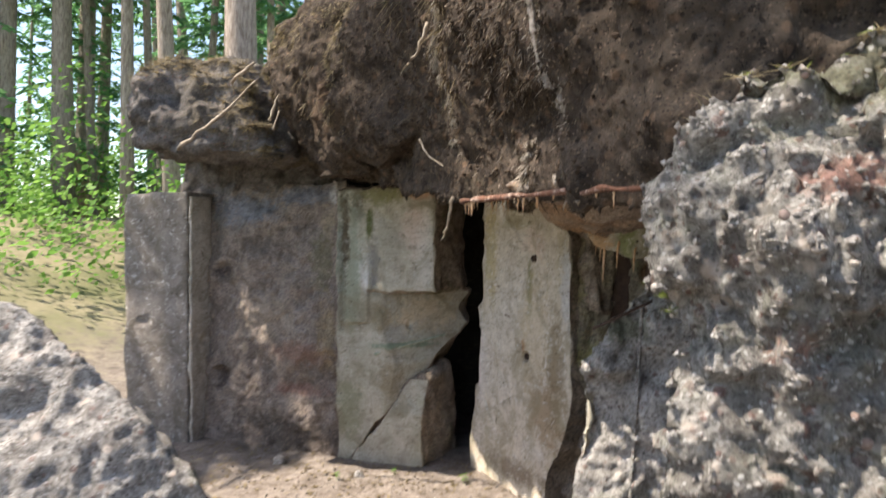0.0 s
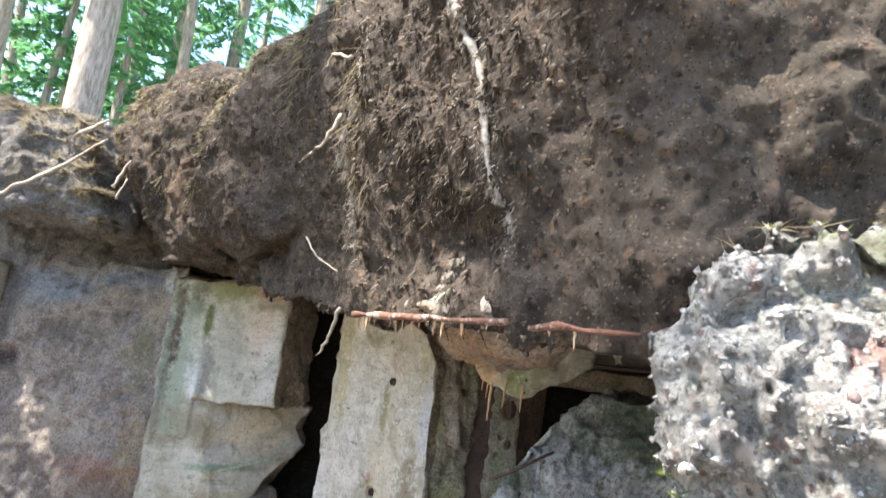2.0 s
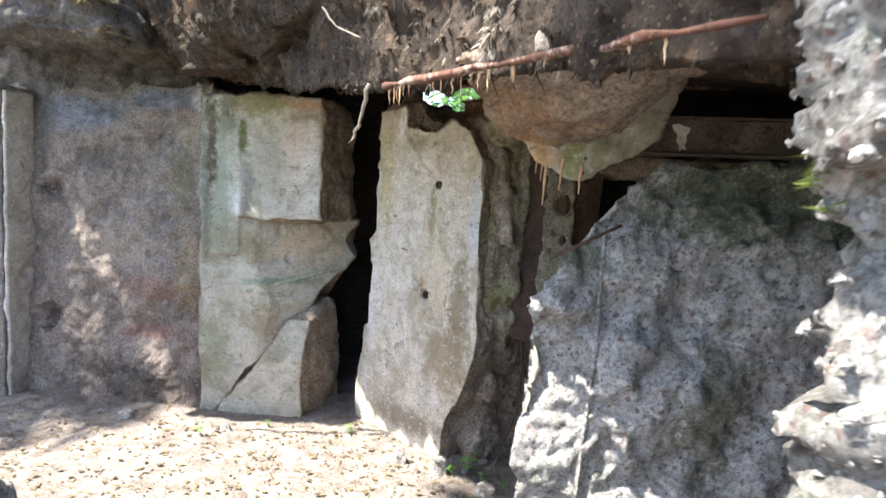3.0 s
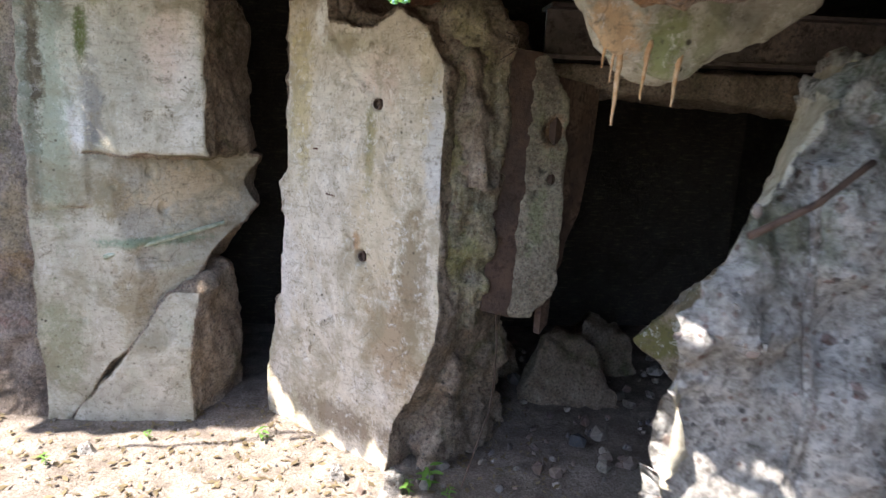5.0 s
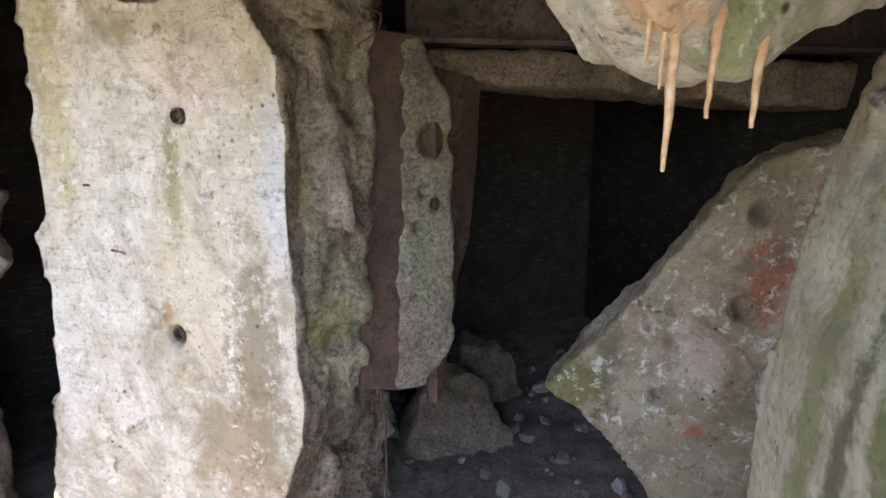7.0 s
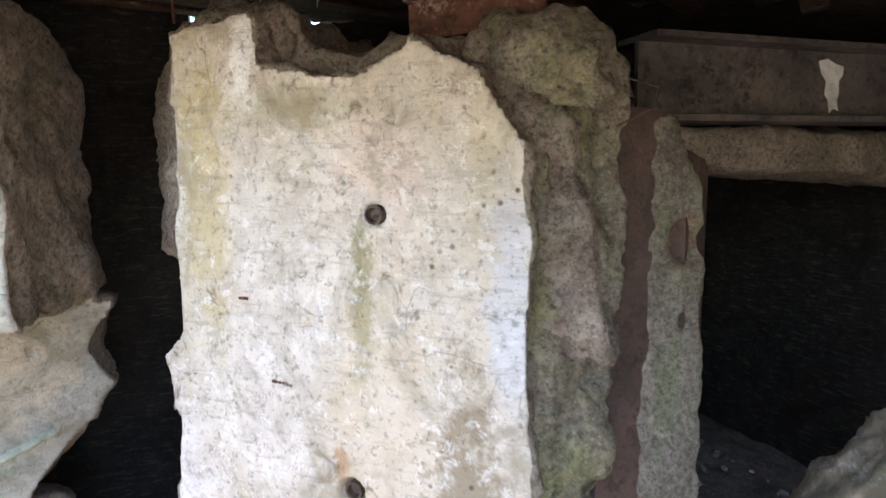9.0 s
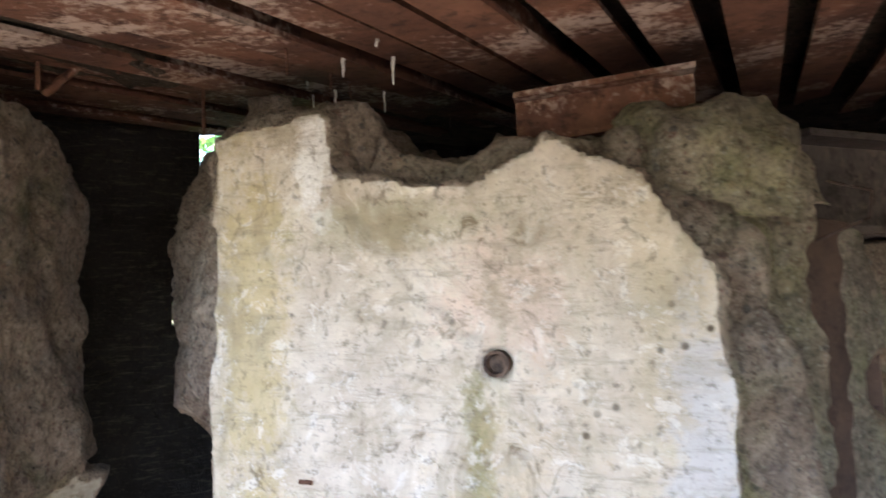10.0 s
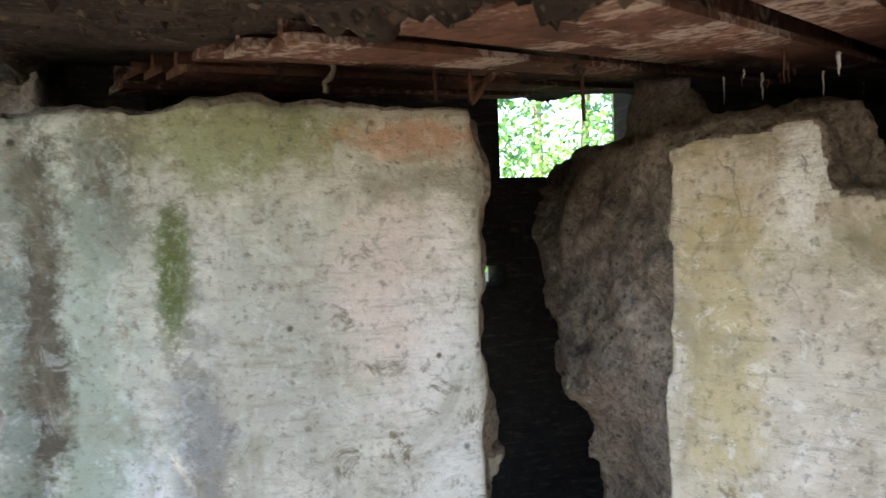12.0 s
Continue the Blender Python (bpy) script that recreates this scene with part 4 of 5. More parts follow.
# big boulder and standing slab beside the way
def build_boulder(bm):
    hull(bm, [(1.13, 1.74, 1.76), (1.21, 1.72, 1.85), (1.45, 1.66, 1.92), (2.0, 1.5, 2.0), (1.11, 1.74, 1.62), (1.13, 1.78, 1.5), (1.22, 1.72, 1.3), (1.2, 1.72, 1.15), (2.3, 1.2, 1.9), (2.3, 1.2, 1.0),
              (1.6, 2.1, 1.6), (1.6, 2.1, 1.2), (2.4, 2.4, 1.6), (2.4, 2.4, 1.1)])
    hull(bm, [(1.23, 1.74, 1.34), (1.24, 1.74, 1.0), (1.3, 1.7, 0.4), (1.3, 1.75, -0.2), (2.3, 1.2, -0.2), (2.4, 1.2, 1.4), (1.55, 2.3, -0.2), (1.55, 2.2, 1.3), (2.4, 2.6, 1.3), (2.4, 2.6, -0.2)])


boulder = rubble("concrete_boulder", build_boulder, 0.0125, [M_BOULD], 0.03, 0.22, [], 0.2, 19, None, "huge rough grey boulder of pebbly concrete beside the path", "boulder", chips=0.03, crag=0.05)


def build_stander(bm):
    rings = []
    for z, fl, bl in ((-0.2, (0.955, 2.76), (1.5, 3.46)), (0.85, (0.955, 2.76), (1.5, 3.43)), (1.2, (0.985, 2.76), (1.5, 3.4)), (1.34, (1.05, 2.77), (1.5, 3.38)), (1.41, (1.11, 2.79), (1.5, 3.36)), (1.5, (1.2, 2.85), (1.5, 3.33)), (1.58, (1.3, 2.85), (1.52, 3.3))):
        rings.append([(*fl, z), (2.3, 2.65, z), (2.3, 3.3, z), (*bl, z)])
    loft(bm, rings)


stander = rubble("standing_slab", build_stander, 0.0115, [M_STAND], 0.03, 0.2, [(-0.76, 0.65, 0)], 0.1, 21, None, "mossy slab of grey concrete standing on edge", "slab", chips=0.03, crag=0.025)


def build_front_left(bm):
    hull(bm, [(-1.5, 2.2, 1.72), (-0.88, 2.2, 1.47), (-0.62, 2.2, 1.36), (-0.22, 2.2, 1.03), (0.0, 2.25, 0.82), (0.12, 2.3, 0.4), (0.2, 2.3, -0.2), (-2.2, 2.0, 1.5), (-2.2, 2.0, -0.2), (-1.8, 3.3, -0.2), (-1.4, 3.0, 1.0), (-0.2, 3.0, -0.2), (-0.6, 1.7, -0.2), (-1.2, 1.6, 0.9)])


rubble("concrete_boulder", build_front_left, 0.015, [M_GREYB], 0.045, 0.22, [], 0.2, 23, None, "rough grey concrete boulder leaning in the sun by the path", "boulder", chips=0.02, crag=0.016)


def build_lump(bm):
    hull(bm, [(0.9, 3.16, 1.8), (0.94, 3.18, 1.67), (0.975, 3.19, 1.61), (1.04, 3.2, 1.555), (1.11, 3.22, 1.53), (1.2, 3.24, 1.535), (1.29, 3.2, 1.59), (1.38, 3.15, 1.67), (1.42, 3.12, 1.8), (1.42, 3.55, 1.85), (1.0, 3.55, 1.85), (1.14, 3.48, 1.57), (1.3, 3.45, 1.65)])


lump = rubble("hanging_lump", build_lump, 0.009, [M_LUMP], 0.02, 0.12, [], 0.3, 25, roof, "pale mossy lump of concrete under the roof edge", chips=0.02)


def build_fallen(bm):
    plate(bm, [(0, 0.58), (0.3, 0.98), (0.6, 1.36), (0.8, 1.42), (1.1, 1.3), (1.1, -0.2), (0.62, -0.2), (0.44, 0.12), (0.22, 0.44)], (1.71, 4.38, 0), (0.735, -0.677, 0), (0, 0, 1), 0.24)


rubble("fallen_slab", build_fallen, 0.012, [M_FALL], 0.022, 0.18, [(-0.677, -0.735, 0)], 0.25, 27, None, "triangular fallen slab with rust stains, leaning in the doorway", "slab", chips=0.02, crag=0.012,
       dents=[((1.97, 4.14, 0.6), 0.035, 0.05), ((2.13, 3.99, 0.91), 0.05, 0.06), ((2.15, 3.98, 1.21), 0.04, 0.05)])

# lintel and beam over the doorway
rubble("lintel", lambda bm: loft(bm, [[(1.2, 4.48, 1.6), (3.3, 4.53, 1.5), (3.3, 4.9, 1.5), (1.2, 4.9, 1.6)], [(1.2, 4.48, 1.685), (3.3, 4.53, 1.69), (3.3, 4.9, 1.69), (1.2, 4.9, 1.685)]]), 0.018, [M_LINTEL], 0.02, 0.15, [], 1, 29, None,
       "stained concrete lintel over the dark doorway", "lintel")


def box(bm, x0, y0, z0, x1, y1, z1):
    return prism(bm, [(x0, y0), (x1, y0), (x1, y1), (x0, y1)], z0, z1)


# closing walls of the chamber, near-black in place of its shade
def chamber():
    part("wall_east", box(bmesh.new(), 3.3, 2.6, -0.3, 3.6, 6.6, 2.4), M_DARK, None, "concrete chamber wall, coloured dark for shade", category="wall", kind="structure")
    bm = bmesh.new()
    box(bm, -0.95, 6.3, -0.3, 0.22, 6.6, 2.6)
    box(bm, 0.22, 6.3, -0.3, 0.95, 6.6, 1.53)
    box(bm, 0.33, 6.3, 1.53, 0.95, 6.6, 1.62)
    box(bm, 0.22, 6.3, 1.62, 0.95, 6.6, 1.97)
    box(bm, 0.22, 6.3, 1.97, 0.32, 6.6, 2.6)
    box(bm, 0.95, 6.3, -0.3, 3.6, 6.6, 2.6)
    part("wall_back", bm, M_DARK, None, "rear wall of the chamber, coloured dark for shade, with a slit of daylight", category="wall", kind="structure")
    # added to keep stray sun out of the chamber
    part("wall_west", box(bmesh.new(), -0.95, 5.4, -0.3, -0.75, 6.4, 2.5), M_DARK, None, "side wall of the chamber, coloured dark for shade", category="wall", kind="structure")


chamber()


# steel under the roof slab
def beam_profile(bm, a, b, side, flange, web, thick):
    """An I-beam from a to b: lower flange, web and upper flange."""
    a, b, side = Vector(a), Vector(b), Vector(side)
    up = Vector((0, 0, 1))
    h, t = flange / 2, thick
    pts = [(-h, 0), (h, 0), (h, t), (t / 2, t * 1.6), (t / 2, web - t), (h, web - t), (h, web), (-h, web), (-h, web - t), (-t / 2, web - t), (-t / 2, t * 1.6), (-h, t)]
    return loft(bm, [[p + side * x + up * z for x, z in pts] for p in (a, b)])


def roof_steel():
    d, perp = Vector((0.8, 0.6, 0)), Vector((0.6, -0.8, 0))
    inside = Vector((0.85, 0.53, 0))
    for k in range(-7, 12):
        q = Vector((0.0, 4.8, 0)) + perp * (0.122 * k)
        s0 = (0.17 - (q - Vector((0.76, 2.5, 0))).dot(inside)) / d.dot(inside)
        corner = Vector((0.69, 0.72, 0))
        s0 = max(s0, (0.14 - (q - Vector((-0.42, 4.42, 0))).dot(corner)) / d.dot(corner))
        a = q + d * s0
        b = q + d * min((6.15 - q.y) / 0.6, s0 + 2.6)
        a.z = roof_z(q.x, q.y) + 0.12 * s0 - 0.01 * (k % 3)
        b.z = roof_z(q.x, q.y) + 0.12 * (b - q).dot(d) - 0.01 * (k % 3)
        part("steel_beam", beam_profile(bmesh.new(), a, b, perp, 0.08, 0.15, 0.011), M_RUST, roof)
    # rusted angle along the lower front edge
    part("edge_angle", tube([(0.56, 2.78, 1.735), (0.75, 2.48, 1.725), (0.95, 2.18, 1.715), (1.12, 1.9, 1.70)], 0.008, 5, 0.8, 77, 0.5), M_RUST, roof, "rusted steel angle along the slab edge")
    # short beam end on top of the pier
    bm = bmesh.new()
    beam_profile(bm, (0.75, 4.64, 1.86), (0.98, 4.44, 1.875), (0.66, 0.75, 0), 0.075, 0.095, 0.01)
    tagged(part("beam_stub", bm, M_RUST, None, "rusty steel beam stub lying on the pier"), category="beam")
    # girder over the doorway
    bm = bmesh.new()
    beam_profile(bm, (1.26, 4.5, 1.69), (3.3, 4.42, 1.72), (0, 1, 0), 0.14, 0.2, 0.014)
    girder = tagged(part("steel_girder", bm, M_GIRDER, None, "dark steel girder over the doorway with a lime streak"), category="girder")
    bm = bmesh.new()
    plate(bm, [(-0.05, 0.0), (-0.02, 0.008), (0.01, -0.004), (0.045, -0.01), (0.04, -0.035), (0.026, -0.05), (0.03, -0.08), (0.022, -0.1), (0.032, -0.128), (0.01, -0.12), (-0.004, -0.134), (-0.01, -0.1), (-0.024, -0.085), (-0.02, -0.05), (-0.04, -0.03)], (1.88, 4.467, 1.86), (1, 0, 0), (0, 0, 1), 0.006)
    part("lime_streak", bm, M_LIME, girder, "white lime streak")


roof_steel()


# iron strips of the doorway
def door_iron():
    bm = bmesh.new()
    for x0, x1, y0 in ((1.045, 1.17, 4.352),):
        loft(bm, [[(x0, y0, 0.72), (x1, y0, 0.69), (x1, 4.39, 0.69), (x0, 4.39, 0.72)], [(x0 + 0.048, y0, 1.71), (x1 + 0.052, y0, 1.7), (x1 + 0.052, 4.39, 1.7), (x0 + 0.048, 4.39, 1.71)]])
    tagged(part("door_frame_channel", bm, M_IRON, None, "rusty brown iron channel let into the door jamb"), category="door frame")
    bm = bmesh.new()
    plate(bm, [(0.0, 0.62), (0.0, 1.62), (0.27, 1.6), (0.25, 1.35), (0.2, 1.1), (0.12, 0.98), (0.11, 0.9), (0.06, 0.85), (0.05, 0.66)], (1.29, 4.36, 0), (0.81, 0.58, 0), (0, 0, 1), 0.03)
    tagged(part("frame_plate", bm, M_IRON, None, "dark brown iron plate lining the doorway"), category="door frame")


door_iron()


# ---- roots, drips and small things on the ruin ----
ROOF_SKIN = tree_of(roof)


def on_roof(p, lift=0.01):
    loc, nor, _, _ = ROOF_SKIN.find_nearest(Vector(p))
    return loc + nor * lift


def roots():
    for i, (pts, r) in enumerate(((((0.45, 2.73, 2.53), (0.37, 2.83, 2.58), (0.33, 2.88, 2.54)), 0.006), (((0.43, 2.82, 2.37), (0.37, 2.85, 2.27), (0.3, 2.9, 2.22)), 0.008), (((0.33, 3.05, 2.0), (0.39, 2.94, 1.92), (0.49, 2.8, 1.86)), 0.0045),
                                  (((0.5, 2.9, 1.76), (0.47, 2.95, 1.66), (0.43, 3.0, 1.6)), 0.008))):
        part("twig", tube(pts, r, 5, 0.4, 10 + i), M_ROOT, roof)
    for i, (pts, r) in enumerate(((((-1.62, 4.16, 2.18), (-1.35, 4.14, 2.34), (-1.04, 4.16, 2.60)), 0.014), (((-1.23, 4.16, 2.59), (-1.05, 4.14, 2.70)), 0.013), (((-0.97, 4.17, 2.33), (-0.90, 4.17, 2.50)), 0.011), (((-0.94, 4.17, 2.28), (-0.90, 4.17, 2.40)), 0.008))):
        tagged(part("dead_root", tube(pts, r, 6, 0.5, 20 + i), M_ROOT, None, "bare grey root lying over the roof block"), category="root", group="dead roots")


def fibres(name, spots, count, length, width, mat, label, seed, category, drop=0.9, skin=None):
    """Hanging root fibres and moss, strand by strand, as one mass."""
    rnd = random.Random(seed)
    verts, faces = [], []
    for i in range(count):
        (cx, cy, cz), (sx, sy, sz) = spots[i % len(spots)]
        q = Vector((rnd.gauss(cx, sx), rnd.gauss(cy, sy), rnd.gauss(cz, sz)))
        loc, nor, _, _ = (skin or ROOF_SKIN).find_nearest(q)
        p = loc - nor * 0.005
        d = (nor * rnd.uniform(0.1, 0.9) + Vector((rnd.gauss(0, 0.6), rnd.gauss(0, 0.6), -drop * rnd.uniform(0.3, 1.2)))).normalized()
        side = d.orthogonal().normalized() if i % 2 else d.cross(nor).normalized()
        l, w = length * rnd.uniform(0.3, 1.3), width * rnd.uniform(0.5, 1.4)
        bend = Vector((rnd.gauss(0, 0.3), rnd.gauss(0, 0.3), -0.35 * drop)) * l
        k = len(verts)
        verts += [p - side * w, p + side * w, p + d * l * 0.5 + side * w * 0.8 + bend * 0.3, p + d * l * 0.5 - side * w * 0.8 + bend * 0.3, p + d * l + bend]
        faces += [(k, k + 1, k + 2, k + 3), (k + 3, k + 2, k + 4)]
    me = bpy.data.meshes.new(name)
    me.from_pydata(verts, [], faces)
    me.materials.append(mat)
    place(name, me, None, label, category, "", "stuff")


roots()
EDGE = [((-1.15, 4.5, 2.75), (0.12, 0.12, 0.12)), ((-0.8, 4.35, 2.9), (0.12, 0.1, 0.08)), ((-0.45, 4.1, 2.95), (0.12, 0.12, 0.06)), ((-0.1, 3.7, 2.95), (0.12, 0.14, 0.06)), ((0.15, 3.3, 2.98), (0.1, 0.14, 0.06)), ((0.35, 2.9, 3.0), (0.1, 0.14, 0.1))]
CURTAIN = [((-0.62, 4.3, 2.75), (0.04, 0.05, 0.14)), ((-0.5, 4.15, 2.7), (0.05, 0.06, 0.16)), ((0.46, 2.75, 2.4), (0.05, 0.07, 0.2)), ((0.62, 2.4, 2.35), (0.08, 0.1, 0.25)), ((0.72, 2.35, 2.1), (0.08, 0.1, 0.16)), ((0.95, 2.1, 2.4), (0.1, 0.1, 0.15)), ((0.2, 3.2, 2.75), (0.08, 0.12, 0.1))]
VEIN = [((0.68, 2.3, 2.58), (0.68, 2.3, 2.5), (0.74, 2.26, 2.44), (0.76, 2.25, 2.38), (0.78, 2.24, 2.32), (0.8, 2.23, 2.25), (0.84, 2.21, 2.16), (0.85, 2.2, 2.1), (0.88, 2.19, 2.0), (0.91, 2.18, 1.92)), ((0.5, 2.66, 2.49), (0.46, 2.76, 2.4), (0.44, 2.84, 2.3), (0.44, 2.87, 2.2), (0.46, 2.88, 2.1), (0.48, 2.89, 2.0)), ((0.8, 2.38, 1.87), (0.795, 2.41, 1.83), (0.79, 2.44, 1.79), (0.785, 2.46, 1.76))]
for i, vein in enumerate(VEIN[:2]):
    part("root_sheath", tube([on_roof(p, -0.002) for p in vein], (0.012, 0.009)[i], 7, 0.7, 70 + i, 0.3, 0.25), M_SHEATH, roof, "pale lime-crusted root running down the slab")
fibres("pale_root_mat", [(p, (0.013, 0.013, 0.025)) for p in VEIN[0]], 2600, 0.015, 0.0013, M_PALE, "pale matted root running down the slab", 21, "roots", 1.2)
fibres("dangling_root_mat", [(p, (0.014, 0.014, 0.03)) for p in VEIN[1]], 1800, 0.022, 0.0013, M_PALE, "pale dangling root beard on the slab", 22, "roots", 1.5)
fibres("lime_beard", [(p, (0.009, 0.009, 0.012)) for p in VEIN[2]], 1300, 0.018, 0.0022, M_PALE, "whitish lime-crusted rootlets at the slab's lip", 23, "roots", 1.5)
fibres("moss_fringe", EDGE, 6500, 0.045, 0.002, M_LITTER, "dry moss and root fringe along the slab's top edge", 3, "moss")
fibres("root_curtain", CURTAIN, 7000, 0.028, 0.0022, M_CRUMB, "matted dark rootlets hanging down the slab", 5, "rootlets", 1.3)
fibres("root_wisps", CURTAIN[:3] + CURTAIN[-1:], 900, 0.08, 0.0016, M_LITTER, "pale wisps of dry rootlets on the slab", 7, "rootlets", 1.4)
FRAG_SKIN = tree_of(fragment)
fibres("needle_litter", [((-1.5, 4.42, 2.84), (0.26, 0.15, 0.05)), ((-1.18, 4.3, 2.61), (0.18, 0.08, 0.13)), ((-0.99, 4.26, 2.34), (0.15, 0.06, 0.1)), ((-1.86, 4.4, 2.84), (0.14, 0.15, 0.05))], 5200, 0.06, 0.002, M_LITTER, "dry needles and rootlets on the broken block", 9, "litter", 0.25, FRAG_SKIN)


def stalactites():
    for i, (x, z1, z0, r) in enumerate(((1.034, 1.62, 1.442, 0.0075), (1.085, 1.6, 1.492, 0.006), (1.148, 1.6, 1.482, 0.007), (1.005, 1.63, 1.545, 0.005), (1.022, 1.6, 1.52, 0.004))):
        part("stalactite", tube([(x + 0.008, 3.2, z1), (x + 0.003, 3.2, (z0 + z1) / 2), (x, 3.2, z0)], r, 7, 0.3, 40 + i, 0.12, 0.1), M_DRIP, lump, "thin orange lime stalactite")
    rnd = random.Random(12)
    for i in range(22):
        k = rnd.random()
        x, y, z = 0.56 + 0.5 * k, 2.8 - 0.78 * k, 1.735 - 0.03 * k
        l = rnd.uniform(0.012, 0.05)
        part("drip", tube([(x, y, z), (x, y, z - l)], rnd.uniform(0.002, 0.005), 5, 0.25, 60 + i, 0.1), M_DRIP, roof)
    for i in range(14):
        q = Vector((0.35 + 0.5 * rnd.random(), 4.6 + 0.5 * rnd.random(), 0))
        z = roof_z(q.x, q.y) - 0.01
        part("drip", tube([(q.x, q.y, z), (q.x, q.y, z - rnd.uniform(0.015, 0.06))], rnd.uniform(0.002, 0.004), 5, 0.25, 90 + i, 0.1), M_LIME if i % 2 else M_RUST, roof)


stalactites()


def iron_bits():
    def bar(name, pts, r, label, parent=None, mat=M_RUST, category="rebar"):
        ob = part(name, tube(pts, r, 7, 0.95, len(name), 0.06, 0.08), mat, parent, label)
        return ob if parent else tagged(ob, category=category)

    bar("rebar", [(1.0, 2.69, 1.325), (1.08, 2.69, 1.365), (1.18, 2.74, 1.41)], 0.0045, "bent rusty reinforcing bar", stander, M_IRON)
    skin = tree_of(stander)
    line = []
    for i in range(10):
        q = skin.ray_cast(Vector((1.155 - 0.006 * i, 2.2, 1.4 - 0.1 * i)), Vector((0, 1, 0)))[0]
        line.append(q + Vector((0, -0.004, 0)))
    bar("seam", line, 0.0065, "raised shuttering seam", stander, M_GREYB)
    bar("rebar", [(0.95, 2.96, 1.695), (1.08, 3.0, 1.69), (1.22, 3.04, 1.68)], 0.005, "rusty reinforcing bar", roof, M_IRON)
    bar("hanging_wire", [(1.11, 4.37, 0.72), (1.12, 4.36, 0.58), (1.12, 4.36, 0.42), (1.1, 4.33, 0.3), (1.04, 4.28, 0.16), (0.98, 4.2, 0.05)], 0.003, "thin rusty wire hanging from the door jamb", None, M_IRON, "wire")
    bar("shutter_ridge", [(-0.55, 4.905, 0.778), (-0.345, 4.985, 0.838), (-0.093, 5.185, 0.901)], 0.011, "green-stained ridge left by the shuttering", wall_block, M_RIDGE)
    # rust-dark plugs stand in for the shade inside the two tie holes
    for p in ((0.614, 4.525, 1.491), (0.568, 4.579, 0.874)):
        c = Vector(p) - N * 0.028
        ring = [[c + N * d + (U * math.cos(a * math.tau / 12) + Vector((0, 0, 1)) * math.sin(a * math.tau / 12)) * r for a in range(12)] for d, r in ((-0.01, 0.021), (0.012, 0.021), (0.012, 0.016), (-0.004, 0.014))]
        part("hole_shade_plug", loft(bmesh.new(), ring), M_IRON, pier, "dark rusted plug for the shade in the tie hole")
    bar("rebar_stub", [(0.427, 4.69, 1.119), (0.462, 4.655, 1.113)], 0.004, "rust-red bar end", pier)
    bar("rebar_stub", [(0.37, 4.76, 1.3), (0.385, 4.74, 1.3)], 0.004, "rust-red bar end", pier)
    bar("tie_wire", [(1.05, 4.3, 1.66), (1.09, 4.24, 1.69), (1.1, 4.24, 1.73), (1.06, 4.28, 1.75)], 0.0022, "curled rusty wire", pier, M_IRON)
    # bars and hangers under the roof, over the gap
    for i, (x, y, z1, z0) in enumerate(((-0.13, 5.1, 2.16, 2.03), (-0.06, 5.1, 2.16, 2.03), (0.08, 5.1, 2.16, 2.08), (0.26, 5.3, 2.18, 2.02))):
        bar("hanger_rod", [(x, y, z1), (x + 0.004, y, z0)], 0.005, "rusty hanger rod", roof)
    bar("bent_bar", [(0.04, 5.15, 2.13), (-0.01, 5.14, 2.08), (-0.05, 5.13, 2.03)], 0.009, "bent rusty bar", roof)
    part("root_hook", tube([(-0.37, 5.0, 2.085), (-0.345, 5.0, 2.09), (-0.33, 5.0, 2.07), (-0.34, 5.0, 2.02)], 0.008, 6, 0.6, 5), M_ROOT, roof, "pale hooked root end")


iron_bits()
rubble("packing_stone", lambda bm: hull(bm, [(0.34, 5.1, 1.93), (0.48, 5.1, 1.93), (0.48, 5.26, 1.93), (0.34, 5.26, 1.93), (0.36, 5.12, 2.08), (0.45, 5.13, 2.1), (0.46, 5.24, 2.08), (0.37, 5.24, 2.1)]), 0.012, [M_BROWN], 0.02, 0.08, [], 1, 51, None, "rough brown stone wedged between pier and roof", "stone", chips=0.01)


# ---- ground cover ----
def ground_height(x, y):
    p = np.array([[x, y, 0.0]])
    return float(ground_z(p[:, 0], p[:, 1])[0] + 0.035 * fbm(p, 0.9, 4, 5)[0] + 0.012 * fbm(p, 0.12, 3, 9)[0])


def pebbles(name, count, area, sizes, mat, label, seed):
    rnd = random.Random(seed)
    xs = np.array([[rnd.uniform(area[0], area[1]), rnd.uniform(area[2], area[3]), 0.0] for _ in range(count)])
    zs = ground_z(xs[:, 0], xs[:, 1]) + 0.035 * fbm(xs, 0.9, 4, 5) + 0.012 * fbm(xs, 0.12, 3, 9)
    base = bmesh.new()
    bmesh.ops.create_icosphere(base, subdivisions=1, radius=1)
    bv = [v.co.copy() for v in base.verts]
    bf = [[v.index for v in f.verts] for f in base.faces]
    base.free()
    verts, faces = [], []
    for (x, y, _), z in zip(xs, zs):
        r = rnd.uniform(*sizes) * rnd.choice((0.5, 0.7, 1.0))
        m = Matrix.LocRotScale((x, y, z + r * 0.2), Euler((rnd.random() * 6, rnd.random() * 6, rnd.random() * 6)), (r, r * rnd.uniform(0.6, 1), r * rnd.uniform(0.4, 0.8)))
        k = len(verts)
        verts += [m @ (v * rnd.uniform(0.8, 1.15)) for v in bv]
        faces += [[i + k for i in f] for f in bf]
    me = bpy.data.meshes.new(name)
    me.from_pydata(verts, [], faces)
    me.materials.append(mat)
    place(name, me, None, label, "gravel", "", "stuff")


